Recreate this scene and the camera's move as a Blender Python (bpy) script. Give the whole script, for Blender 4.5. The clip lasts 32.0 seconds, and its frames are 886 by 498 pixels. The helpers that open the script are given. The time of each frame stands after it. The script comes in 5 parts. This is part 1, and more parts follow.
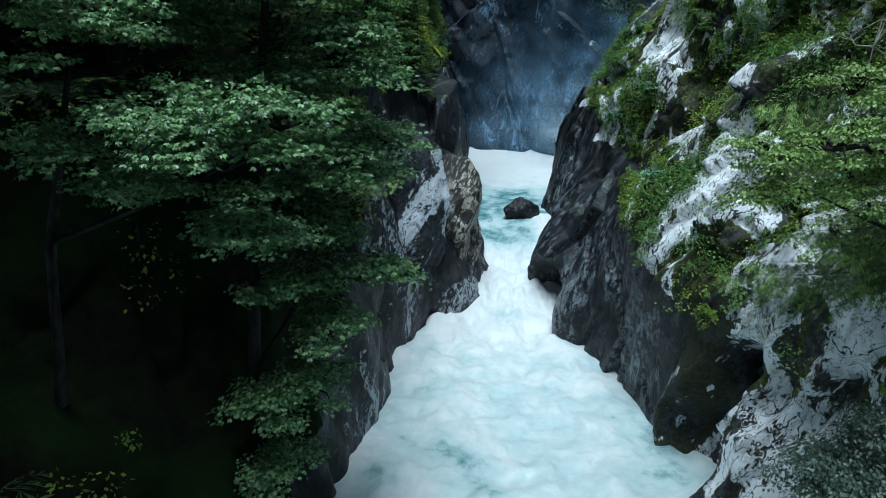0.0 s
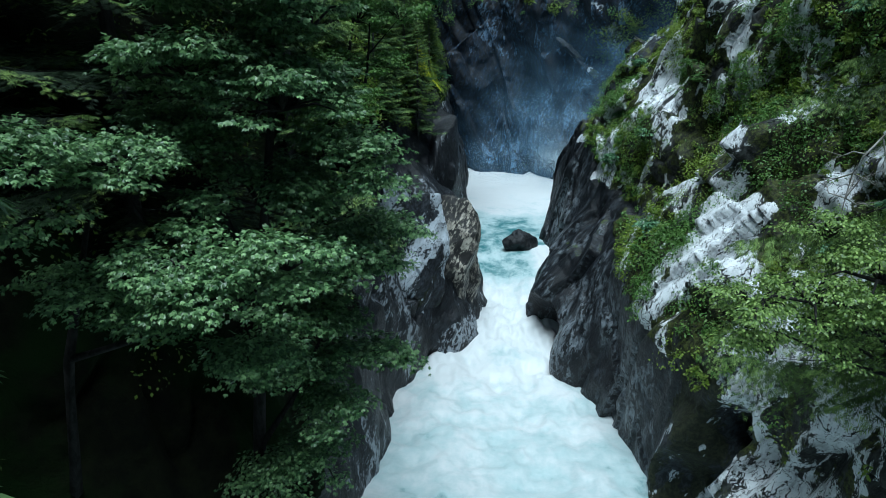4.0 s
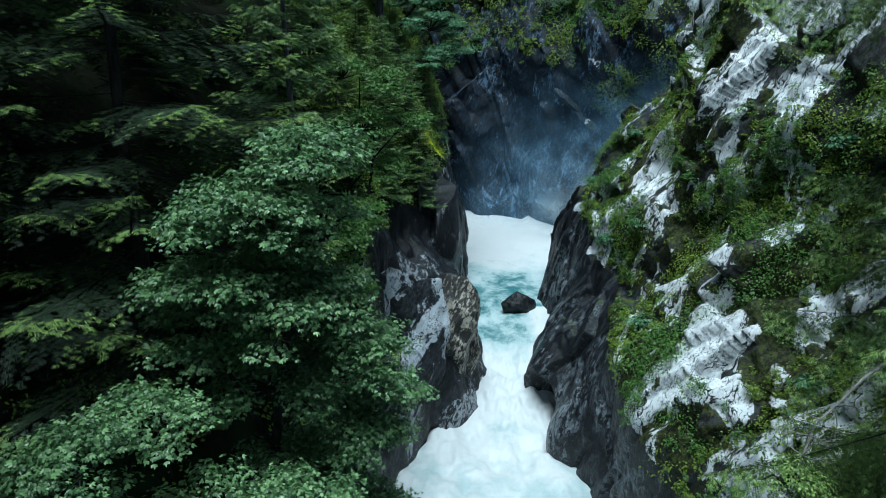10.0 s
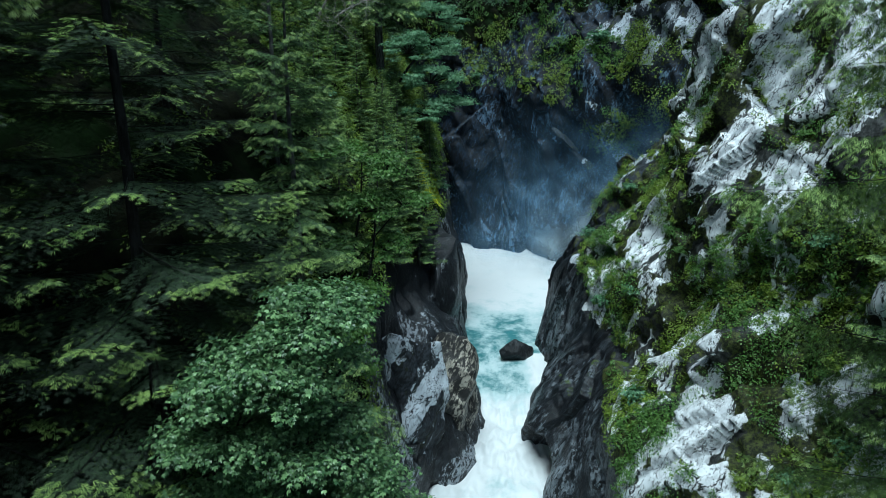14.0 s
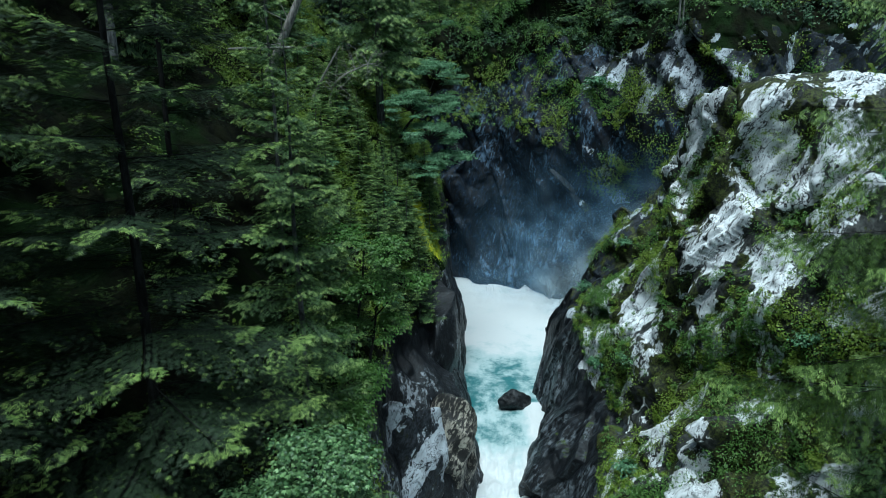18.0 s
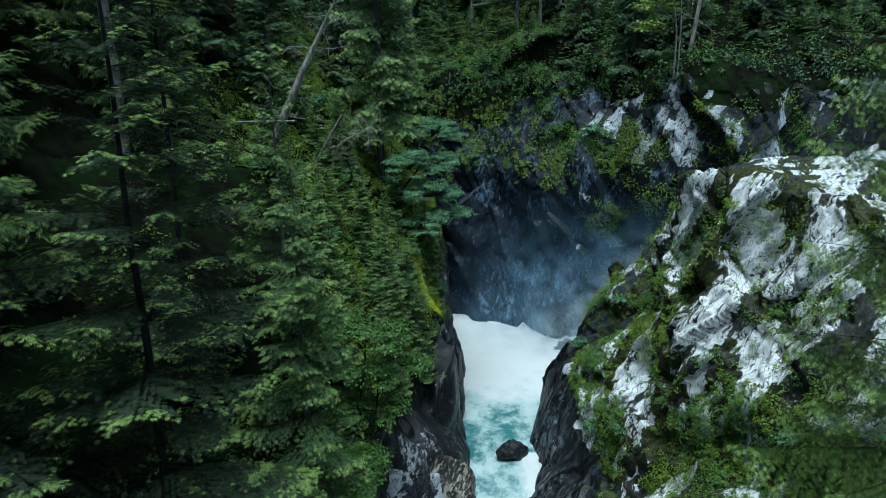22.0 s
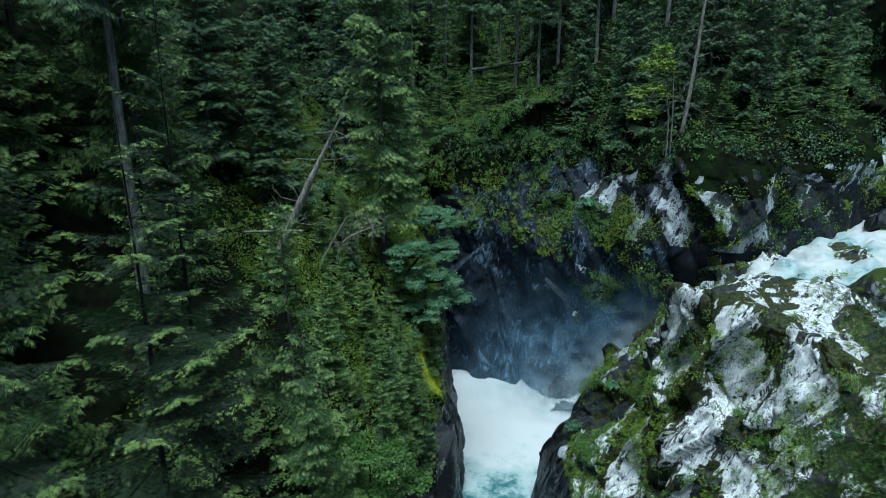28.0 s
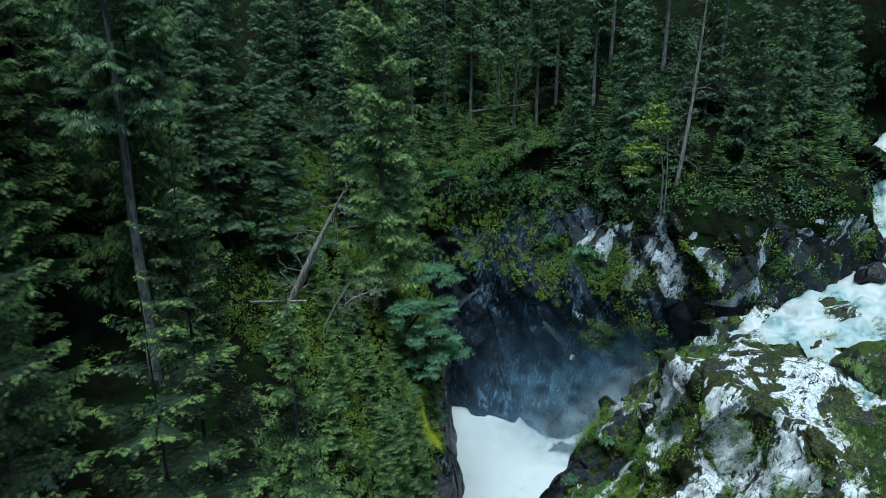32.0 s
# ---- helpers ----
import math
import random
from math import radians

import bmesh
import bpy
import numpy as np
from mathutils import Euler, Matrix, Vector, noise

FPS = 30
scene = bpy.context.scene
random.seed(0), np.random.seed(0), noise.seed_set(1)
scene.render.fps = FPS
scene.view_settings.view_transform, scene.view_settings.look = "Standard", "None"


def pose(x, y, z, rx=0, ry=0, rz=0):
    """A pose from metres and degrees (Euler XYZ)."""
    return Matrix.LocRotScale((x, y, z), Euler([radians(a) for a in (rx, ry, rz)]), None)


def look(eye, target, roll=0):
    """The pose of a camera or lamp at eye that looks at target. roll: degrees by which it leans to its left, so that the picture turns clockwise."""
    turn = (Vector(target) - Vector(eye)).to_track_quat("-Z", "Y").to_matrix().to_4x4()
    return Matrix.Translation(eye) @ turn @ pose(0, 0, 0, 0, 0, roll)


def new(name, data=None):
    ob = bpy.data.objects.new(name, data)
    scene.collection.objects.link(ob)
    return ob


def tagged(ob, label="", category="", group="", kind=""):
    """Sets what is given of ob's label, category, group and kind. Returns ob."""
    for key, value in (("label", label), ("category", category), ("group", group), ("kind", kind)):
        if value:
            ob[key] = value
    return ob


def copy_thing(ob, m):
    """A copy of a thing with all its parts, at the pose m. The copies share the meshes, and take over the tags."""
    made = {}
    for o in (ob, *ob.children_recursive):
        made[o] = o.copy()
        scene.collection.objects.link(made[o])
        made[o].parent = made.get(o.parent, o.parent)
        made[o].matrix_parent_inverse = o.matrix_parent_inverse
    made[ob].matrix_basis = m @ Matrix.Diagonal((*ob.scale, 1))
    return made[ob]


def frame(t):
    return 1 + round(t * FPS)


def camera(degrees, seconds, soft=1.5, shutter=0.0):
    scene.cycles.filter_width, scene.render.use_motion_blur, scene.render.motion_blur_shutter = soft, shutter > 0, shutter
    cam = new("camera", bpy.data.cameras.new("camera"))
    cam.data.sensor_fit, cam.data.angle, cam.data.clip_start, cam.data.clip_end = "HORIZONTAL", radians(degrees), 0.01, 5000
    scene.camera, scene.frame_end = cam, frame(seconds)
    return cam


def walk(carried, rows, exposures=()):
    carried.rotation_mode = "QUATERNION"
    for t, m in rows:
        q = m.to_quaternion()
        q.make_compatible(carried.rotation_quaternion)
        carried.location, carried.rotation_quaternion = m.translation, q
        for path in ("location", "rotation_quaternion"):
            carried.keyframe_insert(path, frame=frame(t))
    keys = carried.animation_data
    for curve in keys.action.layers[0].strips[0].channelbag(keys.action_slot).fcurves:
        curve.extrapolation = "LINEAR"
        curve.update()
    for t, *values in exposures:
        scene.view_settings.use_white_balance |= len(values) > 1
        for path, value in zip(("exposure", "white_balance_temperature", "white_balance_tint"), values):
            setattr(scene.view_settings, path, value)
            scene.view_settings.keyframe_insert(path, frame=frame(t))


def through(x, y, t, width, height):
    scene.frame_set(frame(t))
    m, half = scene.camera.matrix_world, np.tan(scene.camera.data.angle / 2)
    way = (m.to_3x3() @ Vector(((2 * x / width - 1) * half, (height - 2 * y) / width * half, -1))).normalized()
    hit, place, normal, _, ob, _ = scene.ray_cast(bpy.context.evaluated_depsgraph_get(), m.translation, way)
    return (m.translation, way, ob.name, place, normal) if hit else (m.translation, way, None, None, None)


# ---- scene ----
cam = camera(73.0, 32.0, soft=0.5)
EXPOSURE, KELVIN, TINT = -0.04, 5100, -8
METRES, EYE, TILT, LEAN, TURN = 40.0, 22.0, -15.0, 0.0, 0.0
ROWS = [
    (0.0, 0.0, 0.0, 0.0, 0.0, 0.0, -0.0),
    (0.5, 0.0003, -0.0021, 0.0082, -0.02, 0.02, 0.0),
    (1.0, 0.0005, -0.0042, 0.0159, -0.02, 0.02, -0.01),
    (1.5, 0.0008, -0.0065, 0.0246, -0.01, 0.02, -0.01),
    (2.0, 0.001, -0.0088, 0.0337, -0.01, 0.01, -0.0),
    (2.5, 0.0012, -0.0112, 0.0423, 0.0, 0.02, -0.01),
    (4.5, 0.0011, -0.0212, 0.0818, -0.01, 0.03, 0.04),
    (5.0, 0.0007, -0.0238, 0.0917, -0.03, 0.03, 0.05),
    (5.5, 0.0007, -0.0268, 0.1028, -0.02, 0.02, 0.03),
    (6.0, 0.0007, -0.0296, 0.1133, -0.01, 0.02, 0.02),
    (6.5, 0.0007, -0.0329, 0.1252, -0.0, 0.01, 0.01),
    (7.0, 0.0004, -0.036, 0.1379, -0.02, 0.02, 0.02),
    (7.5, 0.0003, -0.0393, 0.1501, -0.02, 0.04, 0.01),
    (8.0, 0.0005, -0.043, 0.1632, 0.0, 0.06, 0.05),
    (8.5, 0.0002, -0.0463, 0.1762, -0.0, 0.05, 0.01),
    (9.0, -0.0, -0.0501, 0.1904, -0.0, 0.04, -0.0),
    (9.5, 0.0001, -0.0543, 0.2045, 0.02, 0.06, 0.01),
    (10.0, 0.0, -0.0581, 0.218, 0.02, 0.06, 0.0),
    (10.5, 0.0002, -0.0622, 0.2316, 0.02, 0.06, 0.01),
    (11.0, 0.0005, -0.0659, 0.2446, 0.02, 0.08, 0.06),
    (11.5, 0.0007, -0.0698, 0.2595, 0.02, 0.08, 0.03),
    (12.0, 0.0007, -0.0736, 0.2744, -0.01, 0.1, 0.05),
    (12.5, 0.0009, -0.0773, 0.2893, -0.01, 0.08, 0.01),
    (13.0, 0.0011, -0.0814, 0.3051, -0.01, 0.08, 0.04),
    (13.5, 0.0012, -0.0851, 0.3194, 0.01, 0.1, 0.05),
    (14.0, 0.001, -0.0888, 0.335, 0.0, 0.07, 0.03),
    (14.5, 0.0011, -0.0928, 0.3508, 0.0, 0.06, 0.0),
    (16.5, 0.0038, -0.1102, 0.4148, 0.07, 0.03, 0.11),
    (17.0, 0.004, -0.1144, 0.4312, 0.07, 0.05, 0.11),
    (17.5, 0.0041, -0.1185, 0.4469, 0.07, 0.06, 0.09),
    (18.0, 0.0042, -0.1229, 0.4637, 0.07, 0.06, 0.1),
    (18.5, 0.0046, -0.1275, 0.4794, 0.08, 0.07, 0.11),
    (19.0, 0.0045, -0.1319, 0.4963, 0.06, 0.08, 0.08),
    (19.5, 0.0049, -0.1367, 0.5135, 0.08, 0.1, 0.06),
    (20.0, 0.0055, -0.1409, 0.5299, 0.09, 0.1, 0.06),
    (20.5, 0.0059, -0.1458, 0.5476, 0.09, 0.1, 0.06),
    (21.0, 0.0056, -0.15, 0.5643, 0.08, 0.1, 0.06),
    (21.5, 0.006, -0.1548, 0.5824, 0.1, 0.1, 0.06),
    (22.0, 0.005, -0.159, 0.6012, 0.04, 0.08, 0.06),
    (22.5, 0.0059, -0.1641, 0.6189, 0.07, 0.08, 0.06),
    (23.0, 0.005, -0.1687, 0.6376, 0.04, 0.08, 0.06),
    (23.5, 0.0056, -0.174, 0.655, 0.06, 0.09, 0.07),
    (24.0, 0.0044, -0.1785, 0.6725, 0.02, 0.08, 0.05),
    (24.5, 0.0037, -0.1833, 0.6907, 0.0, 0.07, 0.02),
    (25.0, 0.0036, -0.1883, 0.7078, -0.0, 0.06, -0.0),
    (25.5, 0.0033, -0.1934, 0.726, -0.02, 0.08, 0.0),
    (27.5, 0.0057, -0.216, 0.8029, 0.1, 0.09, 0.07),
    (28.0, 0.0054, -0.2213, 0.8232, 0.08, 0.08, 0.07),
    (28.5, 0.0051, -0.2263, 0.842, 0.07, 0.08, 0.08),
    (29.0, 0.0051, -0.2317, 0.8619, 0.08, 0.08, 0.08),
    (29.5, 0.0053, -0.2371, 0.8817, 0.09, 0.07, 0.08),
    (30.0, 0.0046, -0.2419, 0.9005, 0.06, 0.08, 0.09),
    (30.5, 0.0044, -0.2471, 0.9206, 0.06, 0.07, 0.08),
    (31.0, 0.0046, -0.2521, 0.9391, 0.06, 0.07, 0.09),
    (31.5, 0.005, -0.2574, 0.9579, 0.06, 0.07, 0.09),
    (32.0, 0.005, -0.2625, 0.9769, 0.05, 0.08, 0.08),
]
walk(cam, [(t, pose(0, 0, EYE, TILT, LEAN, TURN) @ pose(METRES * x, METRES * y, METRES * z, 90 + pitch, roll, yaw)) for t, x, y, z, yaw, pitch, roll in ROWS],
     exposures=[(0.0, EXPOSURE + 0.02, KELVIN, TINT + 4), (10.0, EXPOSURE + 0.02, KELVIN, TINT + 1), (18.0, EXPOSURE - 0.05, KELVIN + 100, TINT), (32.0, EXPOSURE - 0.18, KELVIN, TINT)])

# ---- light: an overcast sky over the gorge ----
world = bpy.data.worlds.new("overcast_sky")
scene.world = world
world.use_nodes = True
wn = world.node_tree.nodes
sky = wn.new("ShaderNodeTexSky")
sky.sky_type, sky.sun_disc = "NISHITA", False
sky.sun_elevation, sky.sun_rotation = radians(76.6), radians(191)
sky.air_density, sky.dust_density, sky.ozone_density = 1.0, 4.0, 1.0
wn["Background"].inputs["Strength"].default_value = 0.057
world.node_tree.links.new(sky.outputs["Color"], wn["Background"].inputs["Color"])
sun = new("sun", bpy.data.lights.new("sun", "SUN"))
sun.data.energy, sun.data.angle, sun.data.color = 3.9, radians(30), (1.0, 0.97, 0.92)
sun.matrix_world = look((-8, -42, 180), (0, 0, 0))


# ---- numeric helpers ----
def hash3(i, j, k, seed):
    h = (i * 374761393 + j * 668265263 + k * 2147483647 + seed * 974634217) & 0xFFFFFFFF
    h = ((h ^ (h >> 13)) * 1274126177) & 0xFFFFFFFF
    h = ((h ^ (h >> 15)) * 2246822519) & 0xFFFFFFFF
    return (h ^ (h >> 16)) / 4294967295.0


def vnoise(p, scale, seed=0):
    """Smooth value noise in -1..1 at points p (n, 3); scale: metres a cell."""
    q = p / scale + 1000.0
    i = np.floor(q).astype(np.int64)
    f = q - i
    f = f * f * (3 - 2 * f)
    out = np.zeros(len(p))
    for a in (0, 1):
        for b in (0, 1):
            for c in (0, 1):
                w = (f[:, 0] if a else 1 - f[:, 0]) * (f[:, 1] if b else 1 - f[:, 1]) * (f[:, 2] if c else 1 - f[:, 2])
                out += w * hash3(i[:, 0] + a, i[:, 1] + b, i[:, 2] + c, seed)
    return out * 2 - 1


def fbm(p, scale, octaves=4, seed=0):
    out, amp = np.zeros(len(p)), 1.0
    for o in range(octaves):
        out += amp * vnoise(p, scale / 2 ** o, seed + o)
        amp *= 0.5
    return out


def crags(p, scale, seed=0, slope=0.9, curve=0.75, lift=0.8):
    """Rock in flat slabs: the highest of the tilted planes round every point, so that slabs meet in sharp clefts."""
    q = p / scale + 500.0
    i = np.floor(q).astype(np.int64)
    top = np.full(len(p), -9.0)
    for a in (-1, 0, 1):
        for b in (-1, 0, 1):
            for c in (-1, 0, 1):
                ci, cj, ck = i[:, 0] + a, i[:, 1] + b, i[:, 2] + c
                r = [hash3(ci, cj, ck, seed + n) for n in range(7)]
                dx, dy, dz = q[:, 0] - ci - r[0], q[:, 1] - cj - r[1], q[:, 2] - ck - r[2]
                tilt = 2 * slope * ((r[4] - 0.5) * dx + (r[5] - 0.5) * dy + (r[6] - 0.5) * dz)
                top = np.maximum(top, lift * (r[3] - 0.5) + tilt - curve * (dx * dx + dy * dy + dz * dz))
    return top - 0.25


def cleft(p, a, b, wide, depth):
    """A narrow cleft along a line from a to b."""
    a, b = np.array(a, float), np.array(b, float)
    t = np.clip(((p - a) @ (b - a)) / ((b - a) @ (b - a)), 0, 1)
    d = np.linalg.norm(p - a - t[:, None] * (b - a), axis=1)
    return -depth * np.clip(1.4 - d / wide, 0, 1)


def smooth_rows(table, n):
    """Resample the rows of a table (m, ...) to n rows by a Catmull-Rom curve."""
    t = np.linspace(0, len(table) - 1, n)
    i = np.clip(np.floor(t).astype(int), 0, len(table) - 2)
    f = (t - i).reshape((-1,) + (1,) * (table.ndim - 1))
    g = lambda k: table[np.clip(i + k, 0, len(table) - 1)]
    a, b, c, d = g(-1), g(0), g(1), g(2)
    return 0.5 * (2 * b + (c - a) * f + (2 * a - 5 * b + 4 * c - d) * f ** 2 + (3 * b - a - 3 * c + d) * f ** 3)


def mesh_np(name, verts, faces, mats, smooth=False, index=None):
    me = bpy.data.meshes.new(name)
    faces = np.asarray(faces, dtype=np.int32)
    n, k = faces.shape
    me.vertices.add(len(verts))
    me.vertices.foreach_set("co", np.asarray(verts, dtype=np.float32).ravel())
    me.loops.add(n * k)
    me.loops.foreach_set("vertex_index", faces.ravel())
    me.polygons.add(n)
    me.polygons.foreach_set("loop_start", np.arange(0, n * k, k, dtype=np.int32))
    for m in mats if isinstance(mats, (list, tuple)) else [mats]:
        me.materials.append(m)
    if index is not None:
        me.polygons.foreach_set("material_index", np.asarray(index, dtype=np.int32))
    me.polygons.foreach_set("use_smooth", np.full(n, smooth))
    me.update(calc_edges=True)
    return me


def part(name, me, parent, label=""):
    ob = new(name, me)
    ob.parent = parent
    return tagged(ob, label)


def thing(name, label, category, group="", kind="", at=(0, 0, 0), turn=0.0):
    ob = new(name)
    ob.matrix_basis = pose(*at, 0, 0, turn)
    return tagged(ob, label, category, group, kind)


class Sheet:
    """A surface lofted through a plan: rows of points (rows, columns, 3), smoothed, then broken up along its normals."""

    def __init__(self, plan, nv, nu, flip=False):
        g = smooth_rows(np.asarray(plan, dtype=float), nv)
        g = smooth_rows(g.swapaxes(0, 1), nu).swapaxes(0, 1)
        self.shape, self.flip, self.grid = (nv, nu), flip, g
        self.normals()

    def normals(self):
        n = np.cross(np.gradient(self.grid, axis=1), np.gradient(self.grid, axis=0))
        n /= np.linalg.norm(n, axis=2, keepdims=True) + 1e-9
        self.normal = -n if self.flip else n

    def displace(self, fn):
        p = self.grid.reshape(-1, 3)
        self.grid = self.grid + self.normal * fn(p).reshape(*self.shape, 1)
        self.normals()

    def mesh(self, name, mats, index=None, smooth=False):
        nv, nu = self.shape
        a = (np.arange(nv - 1)[:, None] * nu + np.arange(nu - 1)[None]).ravel()
        f = np.stack([a, a + 1, a + nu + 1, a + nu], 1)
        if self.flip:
            f = f[:, ::-1]
        return mesh_np(name, self.grid.reshape(-1, 3), f, mats, smooth, index)

    def near(self, p, w=(1, 1, 1)):
        d = ((self.grid - np.array(p)) * np.array(w)) ** 2
        i = np.argmin(d.sum(2))
        return self.grid.reshape(-1, 3)[i], self.normal.reshape(-1, 3)[i]


# ---- materials ----
def material(name, rough=0.8, spec=0.3):
    m = bpy.data.materials.new(name)
    m.use_nodes = True
    b = m.node_tree.nodes["Principled BSDF"]
    b.inputs["Roughness"].default_value = rough
    b.inputs["Specular IOR Level"].default_value = spec
    return m, m.node_tree.nodes, m.node_tree.links, b


def noise_node(nodes, links, coord, scale, detail=6, rough=0.6, stretch=None, turn=None):
    n = nodes.new("ShaderNodeTexNoise")
    n.inputs["Scale"].default_value, n.inputs["Detail"].default_value, n.inputs["Roughness"].default_value = scale, detail, rough
    if stretch:
        for key, value in (("Rotation", [radians(a) for a in turn or (0, 0, 0)]), ("Scale", stretch)):
            mp = nodes.new("ShaderNodeMapping")
            mp.inputs[key].default_value = value
            links.new(coord, mp.inputs["Vector"])
            coord = mp.outputs["Vector"]
    links.new(coord, n.inputs["Vector"])
    return n.outputs["Fac"]


def mix(nodes, links, fac, a, b):
    m = nodes.new("ShaderNodeMix")
    m.data_type = "RGBA"
    for sock, v in ((m.inputs[0], fac), (m.inputs[6], a), (m.inputs[7], b)):
        if isinstance(v, bpy.types.NodeSocket):
            links.new(v, sock)
        else:
            sock.default_value = (*v, 1) if isinstance(v, tuple) else v
    return m.outputs[2]


def step(nodes, links, v, lo, hi):
    m = nodes.new("ShaderNodeMapRange")
    m.interpolation_type = "SMOOTHSTEP"
    m.inputs["From Min"].default_value, m.inputs["From Max"].default_value = lo, hi
    links.new(v, m.inputs["Value"])
    return m.outputs["Result"]


def mul(nodes, links, a, b, op="MULTIPLY"):
    m = nodes.new("ShaderNodeMath")
    m.operation = op
    for sock, v in ((m.inputs[0], a), (m.inputs[1], b)):
        if isinstance(v, bpy.types.NodeSocket):
            links.new(v, sock)
        else:
            sock.default_value = v
    return m.outputs[0]


def rock(name, dark, mid, pale, pale_lo, pale_hi, moss_amount, rough=0.55, dip=(12, -26, 0)):
    """Layered rock: grain along the dip, pale mineral and lichen crusts (painted glints on the wet rocks), moss on what
    looks up.
    """
    m, n, l, b = material(name, rough, 0.4)
    co = n.new("ShaderNodeNewGeometry")
    pos = co.outputs["Position"]
    grain = noise_node(n, l, pos, 1.6, 9, 0.65, (1.0, 1.0, 0.35), dip)
    fine = noise_node(n, l, pos, 5.0, 10, 0.75, (1.0, 1.0, 0.5), dip)
    big = noise_node(n, l, pos, 0.22, 5, 0.6, (1.0, 1.0, 0.6), dip)
    mp = n.new("ShaderNodeMapping")
    mp.inputs["Scale"].default_value, mp.inputs["Rotation"].default_value = (1.0, 1.0, 0.28), [radians(a) for a in dip]
    wv = n.new("ShaderNodeVectorMath")
    wv.operation = "MULTIPLY_ADD"
    tn = n.new("ShaderNodeTexNoise")
    tn.inputs["Scale"].default_value, tn.inputs["Detail"].default_value = 1.3, 4
    l.new(pos, tn.inputs["Vector"])
    l.new(tn.outputs["Color"], wv.inputs[0])
    wv.inputs[1].default_value = (0.5, 0.5, 0.5)
    l.new(pos, wv.inputs[2])
    l.new(wv.outputs[0], mp.inputs["Vector"])
    cells = []
    for sc, feature in ((0.6, "F1"), (2.2, "F1")):
        vo = n.new("ShaderNodeTexVoronoi")
        vo.feature = feature
        vo.inputs["Scale"].default_value = sc
        l.new(mp.outputs["Vector"], vo.inputs["Vector"])
        cells.append(vo)
    tone = n.new("ShaderNodeSeparateColor")
    l.new(cells[0].outputs["Color"], tone.inputs[0])
    tone2 = n.new("ShaderNodeSeparateColor")
    l.new(cells[1].outputs["Color"], tone2.inputs[0])
    piece = mul(n, l, mul(n, l, tone.outputs[0], 0.18), mul(n, l, tone2.outputs[0], 0.14), "ADD")
    base = mix(n, l, step(n, l, mul(n, l, grain, mul(n, l, piece, 1.2), "ADD"), 0.45, 0.85), dark, mid)
    crust = mul(n, l, mul(n, l, big, 0.6), mul(n, l, grain, 0.4), "ADD")
    crust = mul(n, l, mul(n, l, crust, mul(n, l, fine, 0.65), "ADD"), piece, "ADD")
    tint = mix(n, l, step(n, l, noise_node(n, l, pos, 0.8, 8, 0.7, (1.0, 1.0, 0.3), dip), 0.36, 0.58), tuple(0.6 * c for c in pale), pale)
    col = mix(n, l, step(n, l, crust, pale_lo, pale_hi), base, tint)
    specks = mul(n, l, noise_node(n, l, pos, 3.2, 9, 0.72, (1.0, 1.0, 0.4), dip), mul(n, l, big, 0.25), "SUBTRACT")
    col = mix(n, l, step(n, l, specks, 0.35, 0.40), col, dark)
    strata = noise_node(n, l, pos, 6.0, 6, 0.65, (1.0, 1.0, 0.10), dip)
    seam = noise_node(n, l, pos, 0.9, 10, 0.72, (1.0, 1.0, 0.25), dip)
    col = mix(n, l, step(n, l, seam, 0.375, 0.335), col, dark)
    sep = n.new("ShaderNodeSeparateXYZ")
    l.new(co.outputs["Normal"], sep.inputs[0])
    up = mul(n, l, sep.outputs["Z"], mul(n, l, noise_node(n, l, pos, 0.7, 7, 0.7), 1.3), "ADD")
    mossy = step(n, l, up, 1.25 - moss_amount, 1.4 - moss_amount)
    green = mix(n, l, noise_node(n, l, pos, 3.0, 5), (0.018, 0.035, 0.006), (0.09, 0.13, 0.012))
    l.new(mix(n, l, mossy, col, green), b.inputs["Base Color"])
    l.new(mul(n, l, mul(n, l, mossy, 0.3), mul(n, l, mul(n, l, fine, 0.7), rough - 0.25, "ADD"), "ADD"), b.inputs["Roughness"])
    bump = n.new("ShaderNodeBump")
    bump.inputs["Strength"].default_value, bump.inputs["Distance"].default_value = 0.6, 0.3
    relief = mul(n, l, mul(n, l, grain, 0.7), mul(n, l, fine, 0.45), "ADD")
    relief = mul(n, l, mul(n, l, relief, mul(n, l, strata, 0.35), "ADD"), mul(n, l, piece, 1.2), "ADD")
    l.new(relief, bump.inputs["Height"])
    l.new(bump.outputs["Normal"], b.inputs["Normal"])
    return m


